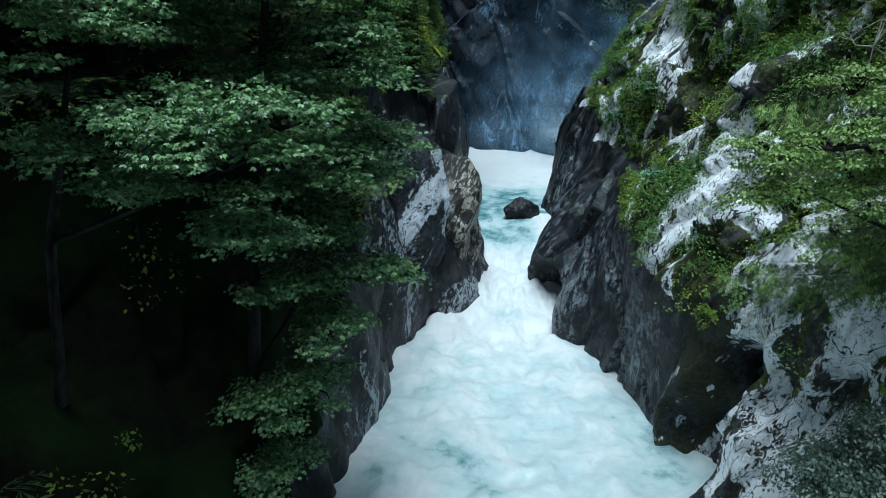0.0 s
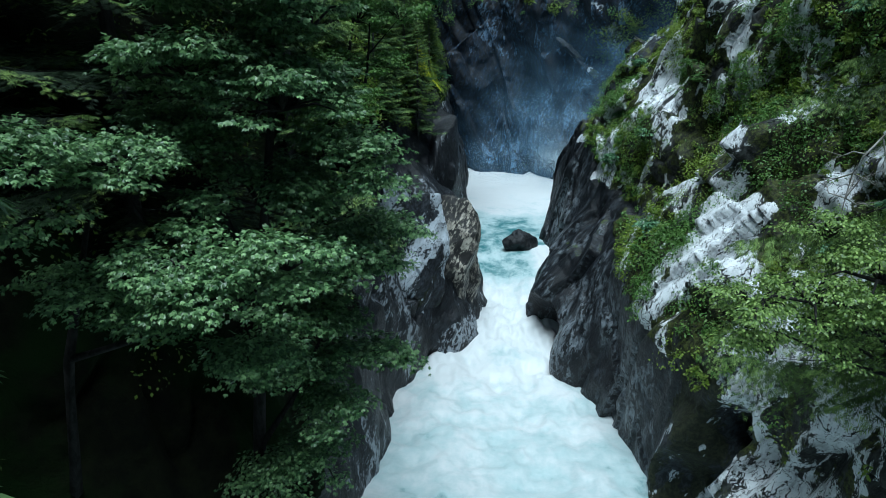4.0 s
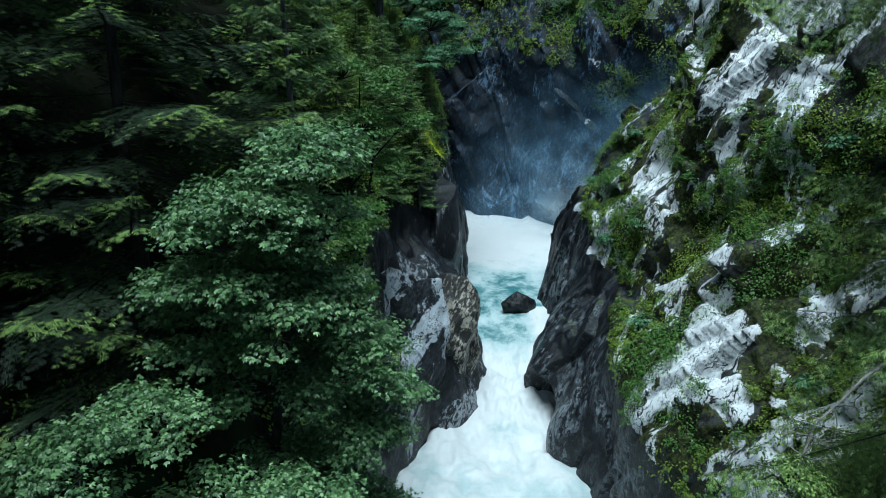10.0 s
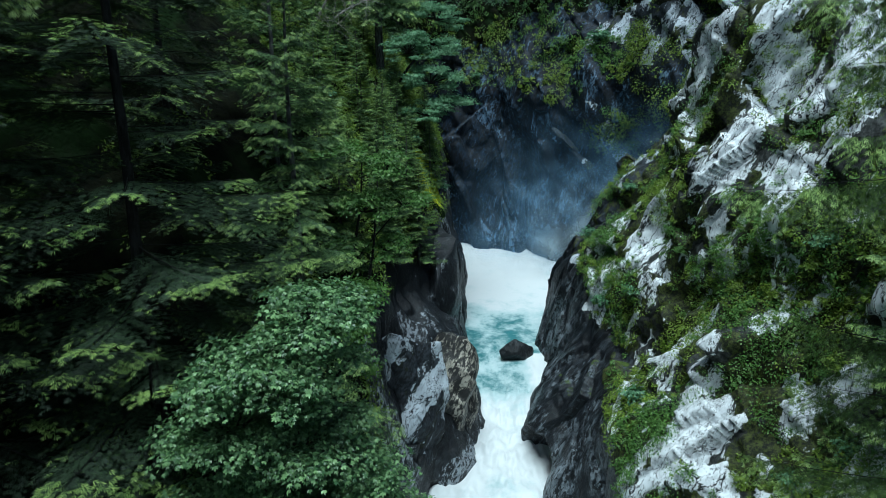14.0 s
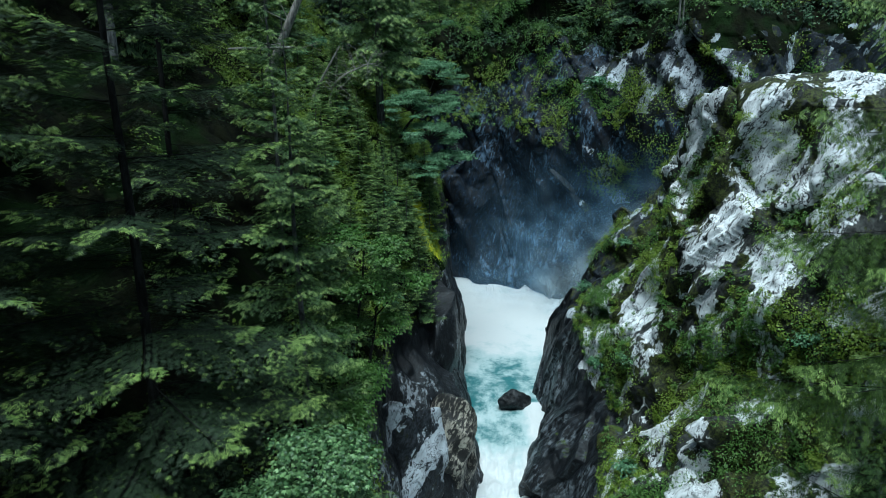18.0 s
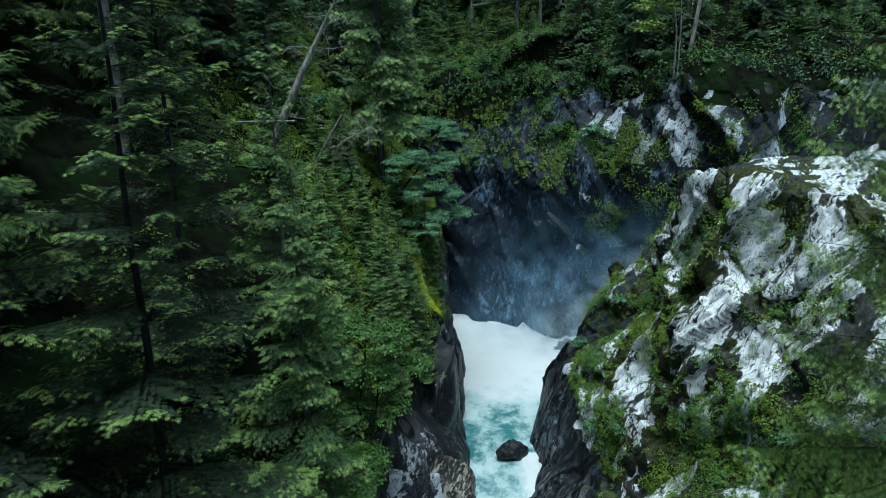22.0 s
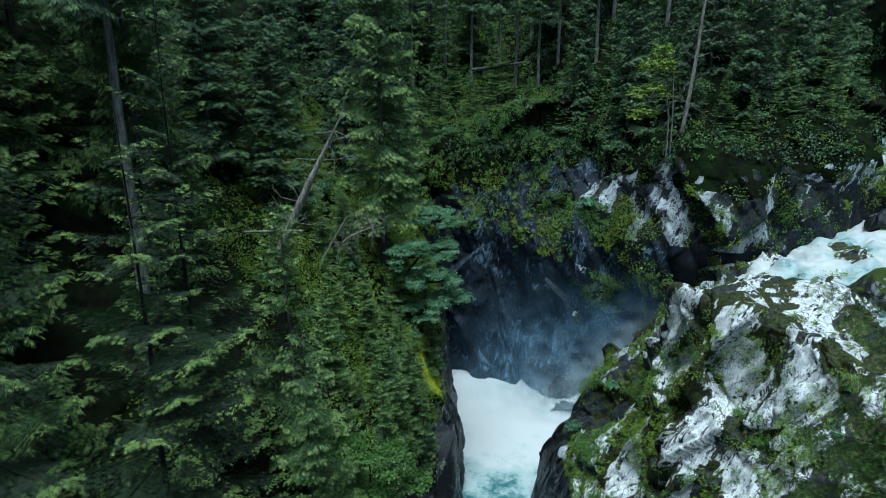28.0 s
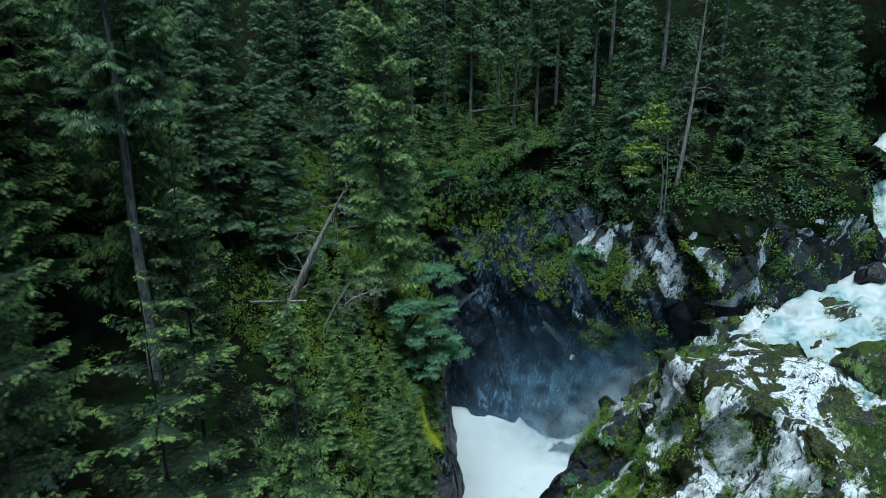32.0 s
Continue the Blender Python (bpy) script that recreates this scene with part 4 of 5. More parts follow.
def tuft(name, label, seed, size, mat, blades=70):
    """A hanging tussock of grass."""
    rng = np.random.default_rng(seed)
    a = rng.uniform(0, 2 * math.pi, blades)
    ln = size * rng.uniform(0.6, 1.2, blades)
    d = np.stack([np.cos(a), np.sin(a), np.zeros(blades)], 1)
    s = np.stack([-np.sin(a), np.cos(a), np.zeros(blades)], 1) * 0.014 * size
    u = np.linspace(0, 1, 4)
    lean = rng.uniform(0.35, 0.95, blades)
    line = d[:, None] * (ln * lean)[:, None, None] * u[None, :, None]
    line[..., 2] = ln[:, None] * (1.05 * u[None] - (0.5 + 0.7 * lean[:, None]) * u[None] ** 2.2)
    line += d[:, None] * 0.08 * size
    wid = (1 - u ** 2 * 0.9)[None, :, None]
    v = np.concatenate([line - s[:, None] * wid, line + s[:, None] * wid], 1).reshape(-1, 3)
    b = (np.arange(blades) * 8)[:, None]
    k = np.arange(3)[None]
    f = np.stack([b + k, b + k + 1, b + 4 + k + 1, b + 4 + k], -1).reshape(-1, 4)
    root = thing(name, label, "grass", "grass tussocks")
    tagged(part("leafage", mesh_np("leafage", v, f, [mat], False), root), kind="stuff")
    return root


def placed(ob, x, y, z, scale=1.0, turn=0.0, lean=(0.0, 0.0), first=False):
    s = scale if isinstance(scale, tuple) else (scale, scale, scale)
    m = pose(x, y, z, lean[0], lean[1], turn) @ Matrix.Diagonal((*s, 1))
    if first:
        ob.matrix_basis = m
        return ob
    return copy_thing(ob, m)


rnd = random.Random(5)

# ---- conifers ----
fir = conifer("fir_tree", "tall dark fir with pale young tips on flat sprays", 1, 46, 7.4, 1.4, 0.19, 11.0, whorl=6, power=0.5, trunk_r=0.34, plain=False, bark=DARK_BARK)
placed(fir, -10.6, 20.2, 9.5, turn=20, first=True)
for x, y, z, h, w, t in ((-15.2, 17.5, 10, 52, 0.95, 100), (-13.4, 30, 14.5, 46, 0.8, 300)):
    placed(fir, x, y, z, (w, w, h / 46), t)
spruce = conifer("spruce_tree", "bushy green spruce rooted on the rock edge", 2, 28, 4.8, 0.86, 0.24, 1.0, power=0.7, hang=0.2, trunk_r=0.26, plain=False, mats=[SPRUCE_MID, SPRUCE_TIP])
placed(spruce, -7.2, 29, 16.5, turn=10, first=True)
for x, y, z, h, w, t in ((-4.8, 44, 23.5, 10, 0.45, 60), (-6.6, 38, 24, 11, 0.5, 150), (-9.0, 44, 26, 15, 0.6, 250), (-7.0, 51, 28, 13, 0.55, 20), (-19.0, 44, 33, 22, 0.7, 130), (-2.0, 50, 21.5, 9, 0.42, 80), (-4.6, 47.5, 22.5, 14, 0.6, 310), (-20.5, 25, 16, 50, 1.1, 200), (-9.8, 36, 20, 30, 1.0, 170)):
    placed(spruce, x, y, z, (w, w, h / 28), t)
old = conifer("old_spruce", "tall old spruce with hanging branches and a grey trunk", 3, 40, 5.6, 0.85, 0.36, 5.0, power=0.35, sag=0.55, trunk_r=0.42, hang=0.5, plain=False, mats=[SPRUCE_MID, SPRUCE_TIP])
placed(old, -6.4, 64, 39, turn=0, first=True)
placed(old, -21, 42, 30, (0.9, 0.9, 1.25), 70)
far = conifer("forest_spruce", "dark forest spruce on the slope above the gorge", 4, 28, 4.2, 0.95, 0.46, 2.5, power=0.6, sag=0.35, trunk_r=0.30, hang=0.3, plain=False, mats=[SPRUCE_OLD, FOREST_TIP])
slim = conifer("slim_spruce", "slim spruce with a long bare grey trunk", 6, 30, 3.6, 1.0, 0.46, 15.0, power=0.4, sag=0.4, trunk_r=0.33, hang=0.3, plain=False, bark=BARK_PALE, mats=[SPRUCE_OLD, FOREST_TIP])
placed(far, 24, 79, 47.5, (0.9, 0.9, 0.95), 30, first=True)
placed(slim, 15.4, 100, 51.5, first=True)


def floor_at(x, y):
    """Height of the wooded ground: the higher of the back slope and the left slope."""
    b = np.interp(y, [np.interp(x, BX, r) for r in BY_TOP], BZ[4:])
    xs = [np.interp(y, LY, r) for r in (LX[4:] + LX_TOP)][::-1]
    a = np.interp(x, xs, LZ[4:][::-1]) if x < xs[-1] else 0
    return max(a, b if y > np.interp(x, BX, BY_TOP[0]) - 1 else 0)


for x, y, h, w in ((32.6, 69, 27, 0.95), (29.5, 76, 26, 0.85), (20, 90, 26, 0.9), (38, 76, 30, 1.0), (44, 78, 28, 0.95), (50, 82, 30, 1.0), (36, 84, 30, 1.0), (27, 86, 29, 0.95), (56, 92, 30, 1.1), (62, 98, 30, 1.1)):
    placed(far, x, y, floor_at(x, y) - 4.0, (w, w, h / 28), rnd.uniform(0, 360))
for x, y in ((9, 99), (12.5, 106), (19, 103), (5, 108), (24, 98), (0.5, 112), (28, 104), (34, 96), (-5, 104), (41, 92), (16, 114)):
    placed(slim, x, y, floor_at(x, y) - 2.0, (1, 1, rnd.uniform(0.95, 1.2)), rnd.uniform(0, 360))
for row in range(3):
    for k in range(13):
        x, y = -24 + k * 8.2 + rnd.uniform(-3.5, 3.5), 112 + row * 15 + rnd.uniform(-5, 5)
        placed(far, x, y, floor_at(x, y) - (6.5 if x < -28 else 2.2), (1.1, 1.1, rnd.uniform(0.95, 1.3)), rnd.uniform(0, 360))
for x, y, h in ((-16, 58, 20), (-21, 55, 24), (-25, 48, 26), (-19, 68, 24), (-12, 76, 26), (-24, 62, 26), (-6, 84, 22), (-28, 36, 30), (-31, 55, 28), (-15, 88, 26), (-27, 75, 28), (-36, 45, 30), (-26, 24, 34), (-35, 30, 34), (-23, 14, 40), (-38, 66, 30), (-10, 96, 24), (-44, 56, 32), (-25.5, 29, 46), (-31, 36, 44), (-27, 31, 40), (-36, 37, 42), (-29, 43, 38), (-41, 48, 40), (-33, 40, 36), (-42, 40, 38), (-52, 66, 36), (-38, 54, 32), (-33, 84, 30), (-22, 84, 28), (-55, 50, 38), (-30, 66, 28)):
    placed(spruce if x < -22 and y < 45 else far, x, y, floor_at(x, y) - 2.2, (1.05, 1.05, h / 28), rnd.uniform(0, 360))
for k in range(44):
    x = -6 + k * 1.45 + rnd.uniform(-0.8, 0.8)
    y = float(np.interp(x, BX, BY_TOP[0])) + rnd.uniform(0.5, 11)
    h = rnd.uniform(5, 13)
    placed(spruce, x, y, floor_at(x, y) - 0.9, (h / 22, h / 22, h / 28), rnd.uniform(0, 360))
placed(slim, -19.9, 38, 42.0, (1.25, 1.25, 1.25), 40)
# unseen trees added downstream, behind the view, to shade the left bank
for x, y, h in ((-13.5, 1, 44), (-10.5, -5, 42), (-12.5, 6.5, 40), (-8, -13, 40), (-17, -8, 46), (-13, -17, 42), (-22, 2, 48), (17, -2, 40), (21, -14, 42), (-24, -24, 44)):
    placed(far, x, y, 12 + 0.3 * abs(x) - 4, (1.5, 1.5, h / 28), rnd.uniform(0, 360))
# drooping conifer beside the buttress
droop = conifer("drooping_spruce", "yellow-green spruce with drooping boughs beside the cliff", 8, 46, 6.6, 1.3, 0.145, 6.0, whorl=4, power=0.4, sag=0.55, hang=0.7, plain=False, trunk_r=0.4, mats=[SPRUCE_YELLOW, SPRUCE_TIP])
placed(droop, 13.0, 13.4, 12.5, turn=0, first=True)
placed(spruce, 20.0, 21.0, 17.0, (1.1, 1.1, 1.15), 140)

# ---- broad-leaved trees ----
spray_tree("sycamore_maple", "tall sycamore maple with pale blue-green leaves over the river", "maple", 21,
           [(-4.2, 17.2, 29.0, 1.5, 1.5, 1.2), (-5.2, 16.4, 27.4, 2.1, 1.9, 1.4), (-3.6, 17.6, 26.6, 1.7, 1.6, 1.3), (-6.6, 16.8, 25.2, 2.0, 1.9, 1.3), (-4.4, 17.0, 24.4, 2.1, 1.9, 1.4), (-7.6, 17.4, 23.6, 1.7, 1.6, 1.1), (-3.0, 18.0, 22.6, 1.7, 1.5, 1.2), (-5.4, 17.6, 21.6, 2.1, 1.8, 1.3), (-1.9, 19.6, 20.3, 0.9, 0.9, 0.6),
            (-3.2, 18.6, 19.6, 1.5, 1.4, 1.0), (-5.0, 18.2, 18.4, 1.7, 1.5, 1.0), (-4.0, 18.5, 17.2, 1.4, 1.3, 0.9), (-2.7, 19.0, 15.8, 1.2, 1.1, 0.7), (-4.9, 18.5, 15.5, 1.3, 1.2, 0.8), (-3.7, 19.0, 14.0, 1.1, 1.1, 0.7), (-4.4, 19.0, 11.8, 1.3, 1.2, 0.8), (-5.9, 19.0, 8.6, 1.2, 1.2, 0.8), (-6.4, 18.6, 11.2, 1.2, 1.2, 0.8)],
           [(np.array([(-7.3, 20.5, 5.5), (-6.8, 19.6, 12), (-5.8, 18.2, 19), (-4.8, 17.2, 24), (-4.3, 17.2, 29)]), np.array([0.3, 0.25, 0.18, 0.12, 0.03])),
            (np.array([(-6.8, 19.6, 12), (-5.2, 19.0, 14.5), (-4, 18.5, 17)]), np.array([0.14, 0.09, 0.04])),
            (np.array([(-5.8, 18.2, 19), (-6.8, 17.6, 22), (-7.4, 17.4, 23.5)]), np.array([0.12, 0.08, 0.03]))],
           0.14, 5.0, MAPLE, clump=2.6, spray=12, spread=0.46, knot=0.85, group="maples over the river")
spray_tree("leaning_maple", "maple with tiers of pale leaves leaning over the dark bank", "maple", 22,
           [(-3.3, 12.4, 21.2, 1.2, 1.1, 0.6), (-4.4, 12.1, 20.4, 1.4, 1.2, 0.8), (-5.4, 12.4, 21.2, 1.4, 1.2, 0.7), (-6.9, 12.9, 23.3, 1.5, 1.3, 0.7), (-7.5, 10.8, 23.3, 1.4, 1.2, 0.8), (-8.6, 11.2, 22.2, 1.4, 1.2, 0.8), (-6.4, 12.6, 19.6, 1.2, 1.1, 0.7), (-8.2, 12.4, 20.6, 1.0, 1.0, 0.6), (-4.6, 13.0, 18.6, 1.1, 1.0, 0.6)],
           [(np.array([(-12.5, 16.5, 6), (-11.0, 15.5, 13), (-9.2, 13.6, 18.5), (-7.4, 12.4, 22.5)]), np.array([0.26, 0.2, 0.13, 0.05])),
            (np.array([(-9.2, 13.6, 18.5), (-6.4, 12.8, 19.6), (-4.2, 12.4, 20.6)]), np.array([0.1, 0.07, 0.03]))],
           0.112, 7.4, MAPLE, clump=3.4, spray=12, spread=0.34, knot=0.72, group="maples over the river")
spray_tree("hazel_thicket", "leafy green hazel leaning from the river bank", "hazel", 26,
           [(-5.6, 29.0, 23.0, 1.5, 1.5, 1.6), (-5.0, 33.0, 23.6, 1.5, 1.5, 1.4), (-5.4, 30.5, 20.2, 1.3, 1.3, 1.2)],
           [(np.array([(-6.2, 29.5, 12), (-6.0, 29.5, 17), (-5.6, 29.0, 23.5)]), np.array([0.13, 0.09, 0.03])),
            (np.array([(-6.0, 29.5, 17), (-5.5, 31.0, 20), (-5.0, 32.8, 23)]), np.array([0.09, 0.06, 0.02]))],
           0.17, 4.0, [SHRUB], BROAD, QUAD_F, clump=2.2, spray=13, spread=0.36)
spray_tree("ash_tree", "leafy green ash standing over the rock edge", "ash", 28,
           [(-5.9, 36.0, 31.6, 1.6, 1.5, 1.4), (-3.4, 36.5, 31.0, 1.3, 1.3, 1.2), (-4.8, 36.0, 28.6, 1.7, 1.5, 1.4), (-2.4, 37.0, 28.8, 1.2, 1.2, 1.1), (-5.8, 36.0, 25.8, 1.5, 1.4, 1.2), (-3.6, 36.5, 26.0, 1.2, 1.2, 1.0)],
           [(np.array([(-6.4, 37, 21), (-5.8, 36.6, 25), (-5.0, 36.2, 29), (-4.8, 36, 32)]), np.array([0.16, 0.12, 0.07, 0.02])),
            (np.array([(-5.8, 36.6, 25), (-4.2, 36.6, 27), (-2.6, 36.9, 28.8)]), np.array([0.08, 0.05, 0.02]))],
           0.17, 4.2, [SHRUB], BROAD, QUAD_F, clump=2.4, spray=13, spread=0.36, knot=0.75)
spray_tree("pale_willow", "grey-green willow bush leaning over the lower bank", "willow", 27,
           [(10.1, 13.0, 12.8, 0.8, 0.8, 0.6), (10.6, 13.0, 13.6, 0.7, 0.7, 0.6), (9.9, 13.5, 11.8, 0.7, 0.7, 0.5), (10.6, 12.5, 12.6, 0.8, 0.8, 0.6)],
           [(np.array([(13.6, 14.6, 9.6), (12.2, 13.8, 11.0), (10.3, 13.0, 12.8)]), np.array([0.07, 0.05, 0.02]))],
           0.11, 5.0, WILLOW, BROAD, QUAD_F, clump=3.0, spray=11, spread=0.26, bark=BARK)
spray_tree("young_beech", "young broad-leaved tree leaning out from the cliff", "tree", 23,
           [(6.4, 11.4, 20.6, 0.9, 0.9, 0.6), (7.3, 11.2, 20.9, 1.1, 1.0, 0.6), (8.4, 10.9, 21.4, 1.2, 1.1, 0.7), (6.8, 11.4, 19.7, 0.9, 0.9, 0.5), (8.2, 11.6, 19.9, 1.2, 1.1, 0.7), (9.6, 11.2, 20.5, 1.3, 1.2, 0.8), (8.2, 12.4, 21.9, 0.8, 0.8, 0.5), (9.9, 12.2, 19.0, 1.1, 1.0, 0.7)],
           [(np.array([(16.0, 14.6, 13.5), (13.5, 13.4, 16), (10.6, 12.0, 18.6), (8.2, 11.2, 20.8)]), np.array([0.14, 0.11, 0.07, 0.03])),
            (np.array([(10.6, 12.0, 18.6), (8.6, 11.6, 19.4), (6.8, 11.4, 20.2)]), np.array([0.06, 0.04, 0.015]))],
           0.075, 13.0, BEECH, BROAD, QUAD_F, clump=5.0, spray=16, spread=0.24, knot=0.5)
spray_tree("young_birch", "slim birch with yellow-green leaves at the forest edge", "birch", 24,
           [(24.2, 70.0, 58.4, 1.9, 1.9, 1.5), (23.6, 69.8, 55.6, 2.4, 2.0, 1.3), (24.6, 70, 60.2, 1.1, 1.1, 1.0), (22.9, 69.6, 53.4, 1.8, 1.6, 1.0)],
           [(np.array([(26.2, 70.4, 48), (26.0, 70.2, 53), (25.2, 70.1, 57), (24.6, 70, 60)]), np.array([0.14, 0.11, 0.07, 0.02])),
            (np.array([(26.7, 70.6, 48), (26.6, 70.6, 53), (26.2, 70.4, 58)]), np.array([0.11, 0.09, 0.03]))],
           0.34, 1.6, SHRUB_YELLOW, BROAD, QUAD_F, bark=PALE_BARK)
spray_tree("whitebeam", "blue-green broad-leaved tree hanging over the gorge", "tree", 25,
           [(-1.2, 60.0, 36.4, 2.8, 2.4, 1.7), (-0.6, 62.5, 42.4, 2.6, 2.4, 1.5), (-3.2, 60, 39.2, 2.4, 2.2, 1.8), (0.8, 61.0, 34.0, 2.0, 1.8, 1.4), (-1.6, 59.5, 33.4, 2.2, 2.0, 1.6), (0.4, 61.5, 39.4, 1.8, 1.8, 1.2)],
           [(np.array([(-5, 61, 35), (-3.6, 60.5, 37.5), (-1.6, 61, 40), (-0.8, 62, 42)]), np.array([0.2, 0.14, 0.1, 0.04]))],
           0.17, 5.2, SHRUB_BLUE, BROAD, QUAD_F, clump=1.8, spray=14, spread=0.45, knot=0.8)

# ---- rocks in and beside the water ----
def stone(name, label, seed, at, size, mat, facets=14, category="boulder", turn=0.0, rough=0.05, n=48, kind="", group=""):
    """A boulder cut by random planes, its edges worn round, then roughened."""
    rng = np.random.default_rng(seed)
    nrm = unit(rng.normal(0, 1, (facets, 3)))
    off = rng.uniform(0.68, 1.0, facets)
    th, ph = np.meshgrid(np.linspace(0, math.pi, n), np.linspace(0, 2 * math.pi, 2 * n, endpoint=False), indexing="ij")
    d = np.stack([np.sin(th) * np.cos(ph), np.sin(th) * np.sin(ph), np.cos(th)], -1).reshape(-1, 3)
    q = np.clip(d @ nrm.T, 1e-3, None) / off
    r = 1 / (np.sum(q ** 36, 1) ** (1 / 36))
    r = np.minimum(r, 1.25)
    p = d * r[:, None] * np.array(size)
    p += d * (rough * max(size) * (fbm(p + seed, 0.5 * max(size), 5, seed) + 2.2 * crags(p * np.array([1, 1, 0.55]) + seed, 0.42 * max(size), seed) - 0.8 * crags(p + seed, 0.2 * max(size), seed + 4)))[:, None]
    a = np.arange(n - 1)[:, None] * 2 * n
    j = np.arange(2 * n)[None]
    f = np.stack([a + j, a + 2 * n + j, a + 2 * n + (j + 1) % (2 * n), a + (j + 1) % (2 * n)], -1).reshape(-1, 4)
    ob = new(name, mesh_np(name, p, f, [mat], False))
    ob.matrix_basis = pose(*at, 0, 0, turn)
    return tagged(ob, label, category, group, kind)


stone("midstream_boulder", "dark wet boulder standing in the teal water", 31, (7.0, 54.2, 10.8), (1.55, 1.3, 1.45), ROCK_BLACK, 12, turn=20)
stone("tan_rock", "tan and grey water-worn rock pillar beside the rapids", 39, (-0.1, 43.9, 9.2), (2.8, 3.2, 7.0), ROCK_TAN, 16, "rock", 25, 0.085, 84)
stone("slab_rock", "dark wet rock slab leaning on the river wall", 33, (-3.2, 40.2, 11.4), (2.7, 3.0, 8.3), ROCK_SLAB, 16, "rock", -15, 0.085, 84)
stone("dome_rock", "smooth dark rock dome above the rapids", 37, (-0.6, 53.5, 15.5), (2.4, 4.2, 7.8), ROCK_DARK, 18, "rock", 0, 0.05, 64)
for at, size, seed in (((15.6, 77.0, 29.6), (0.4, 0.7, 2.2), 61), ((17.7, 75.3, 27.2), (0.35, 0.6, 1.7), 62)):
    slab = stone("wall_slab", "pale pinkish slab leaning on the back wall", seed, (0, 0, 0), size, ROCK_MIX, 12, "rock", 0, 0.06, 40, "", "slabs on the back wall")
    slab.matrix_basis = Matrix.Translation(at) @ Vector((4.4, -3.8, -4.3)).to_track_quat("Z", "X").to_matrix().to_4x4()
stone("shelf_boulder", "mossy boulder at the edge of the upper river", 34, (36.2, 45.0, 40.2), (2.8, 3.2, 2.4), MOSS_ROCK, 13, turn=30)
stone("river_boulder", "dark boulder in the upper river", 35, (50.5, 67.0, 41.4), (1.6, 1.4, 1.3), ROCK_DARK, 12)
stone("river_boulder", "dark boulder in the upper river", 38, (53.5, 70.5, 43.4), (1.5, 1.6, 1.5), ROCK_DARK, 12, turn=50)


# ---- undergrowth on the walls ----
def pick(sheet, chance, n, seed):
    """n places on a sheet, chosen by a chance per vertex times the area there."""
    rng = np.random.default_rng(seed)
    g, nm = sheet.grid.reshape(-1, 3), sheet.normal.reshape(-1, 3)
    area = np.linalg.norm(np.cross(np.gradient(sheet.grid, axis=1), np.gradient(sheet.grid, axis=0)), axis=2).ravel()
    w = np.clip(chance(g, nm), 0, None) * area
    i = rng.choice(len(g), n, p=w / w.sum())
    return g[i] + rng.uniform(-0.2, 0.2, (n, 3)), nm[i], rng


def carpet(name, label, sheet, chance, n, leaf, mats, seed, depth=0.5, per=36):
    """Low leafy growth clinging to a wall in rounded clumps."""
    m = n // per
    p, nm, rng = pick(sheet, chance, m, seed)
    size = depth * np.clip(0.9 + 0.9 * fbm(p, 2.5, 2, seed), 0.35, 1.7) * rng.uniform(0.7, 1.3, m)
    i = np.repeat(np.arange(m), per)
    d = unit(rng.normal(0, 1, (m * per, 3)))
    out = unit(nm + np.array([0, 0, 0.8]))
    d = unit(np.where(((d * out[i]).sum(1) < -0.1)[:, None], -d, d))
    r = rng.uniform(0.5, 1.05, m * per)
    pos = p[i] + d * (size[i] * r)[:, None] + out[i] * (0.15 * size[i])[:, None]
    axis = unit(d * 0.6 + np.array([0, 0, -0.45]) + rng.normal(0, 0.4, d.shape))
    up = unit(d + np.array([0, 0, 0.5]) + rng.normal(0, 0.25, d.shape))
    v, f = leaf_arrays(pos, axis, up, leaf * rng.uniform(0.6, 1.35, len(pos)), BROAD)
    kind = (fbm(p, 5.0, 3, seed + 3) + rng.normal(0, 0.25, m) > -0.02).astype(int) if len(mats) > 1 else np.zeros(m, int)
    return tagged(new(name, mesh_np(name, v, f, mats, False, kind[i])), label, "undergrowth", kind="stuff")


def spread(protos, sheet, chance, n, lo, hi, seed, sink=0.15):
    p, nm, rng = pick(sheet, chance, n, seed)
    for k in range(n):
        ob = protos[k % len(protos)]
        s = rng.uniform(lo, hi)
        x, y, z = p[k] + nm[k] * 0.1 * s - np.array([0, 0, sink * s])
        tilt = math.degrees(math.atan2(nm[k][0], 1.2)) * 0.6
        placed(ob, float(x), float(y), float(z), float(s), float(rng.uniform(0, 360)), (0.0, 0.4 * tilt), first=not ob.get("set_down"))
        ob["set_down"] = 1


def gap(lo, hi, soft):
    return lambda v: np.clip((v - lo) / soft, 0, 1) * np.clip((hi - v) / soft, 0, 1)


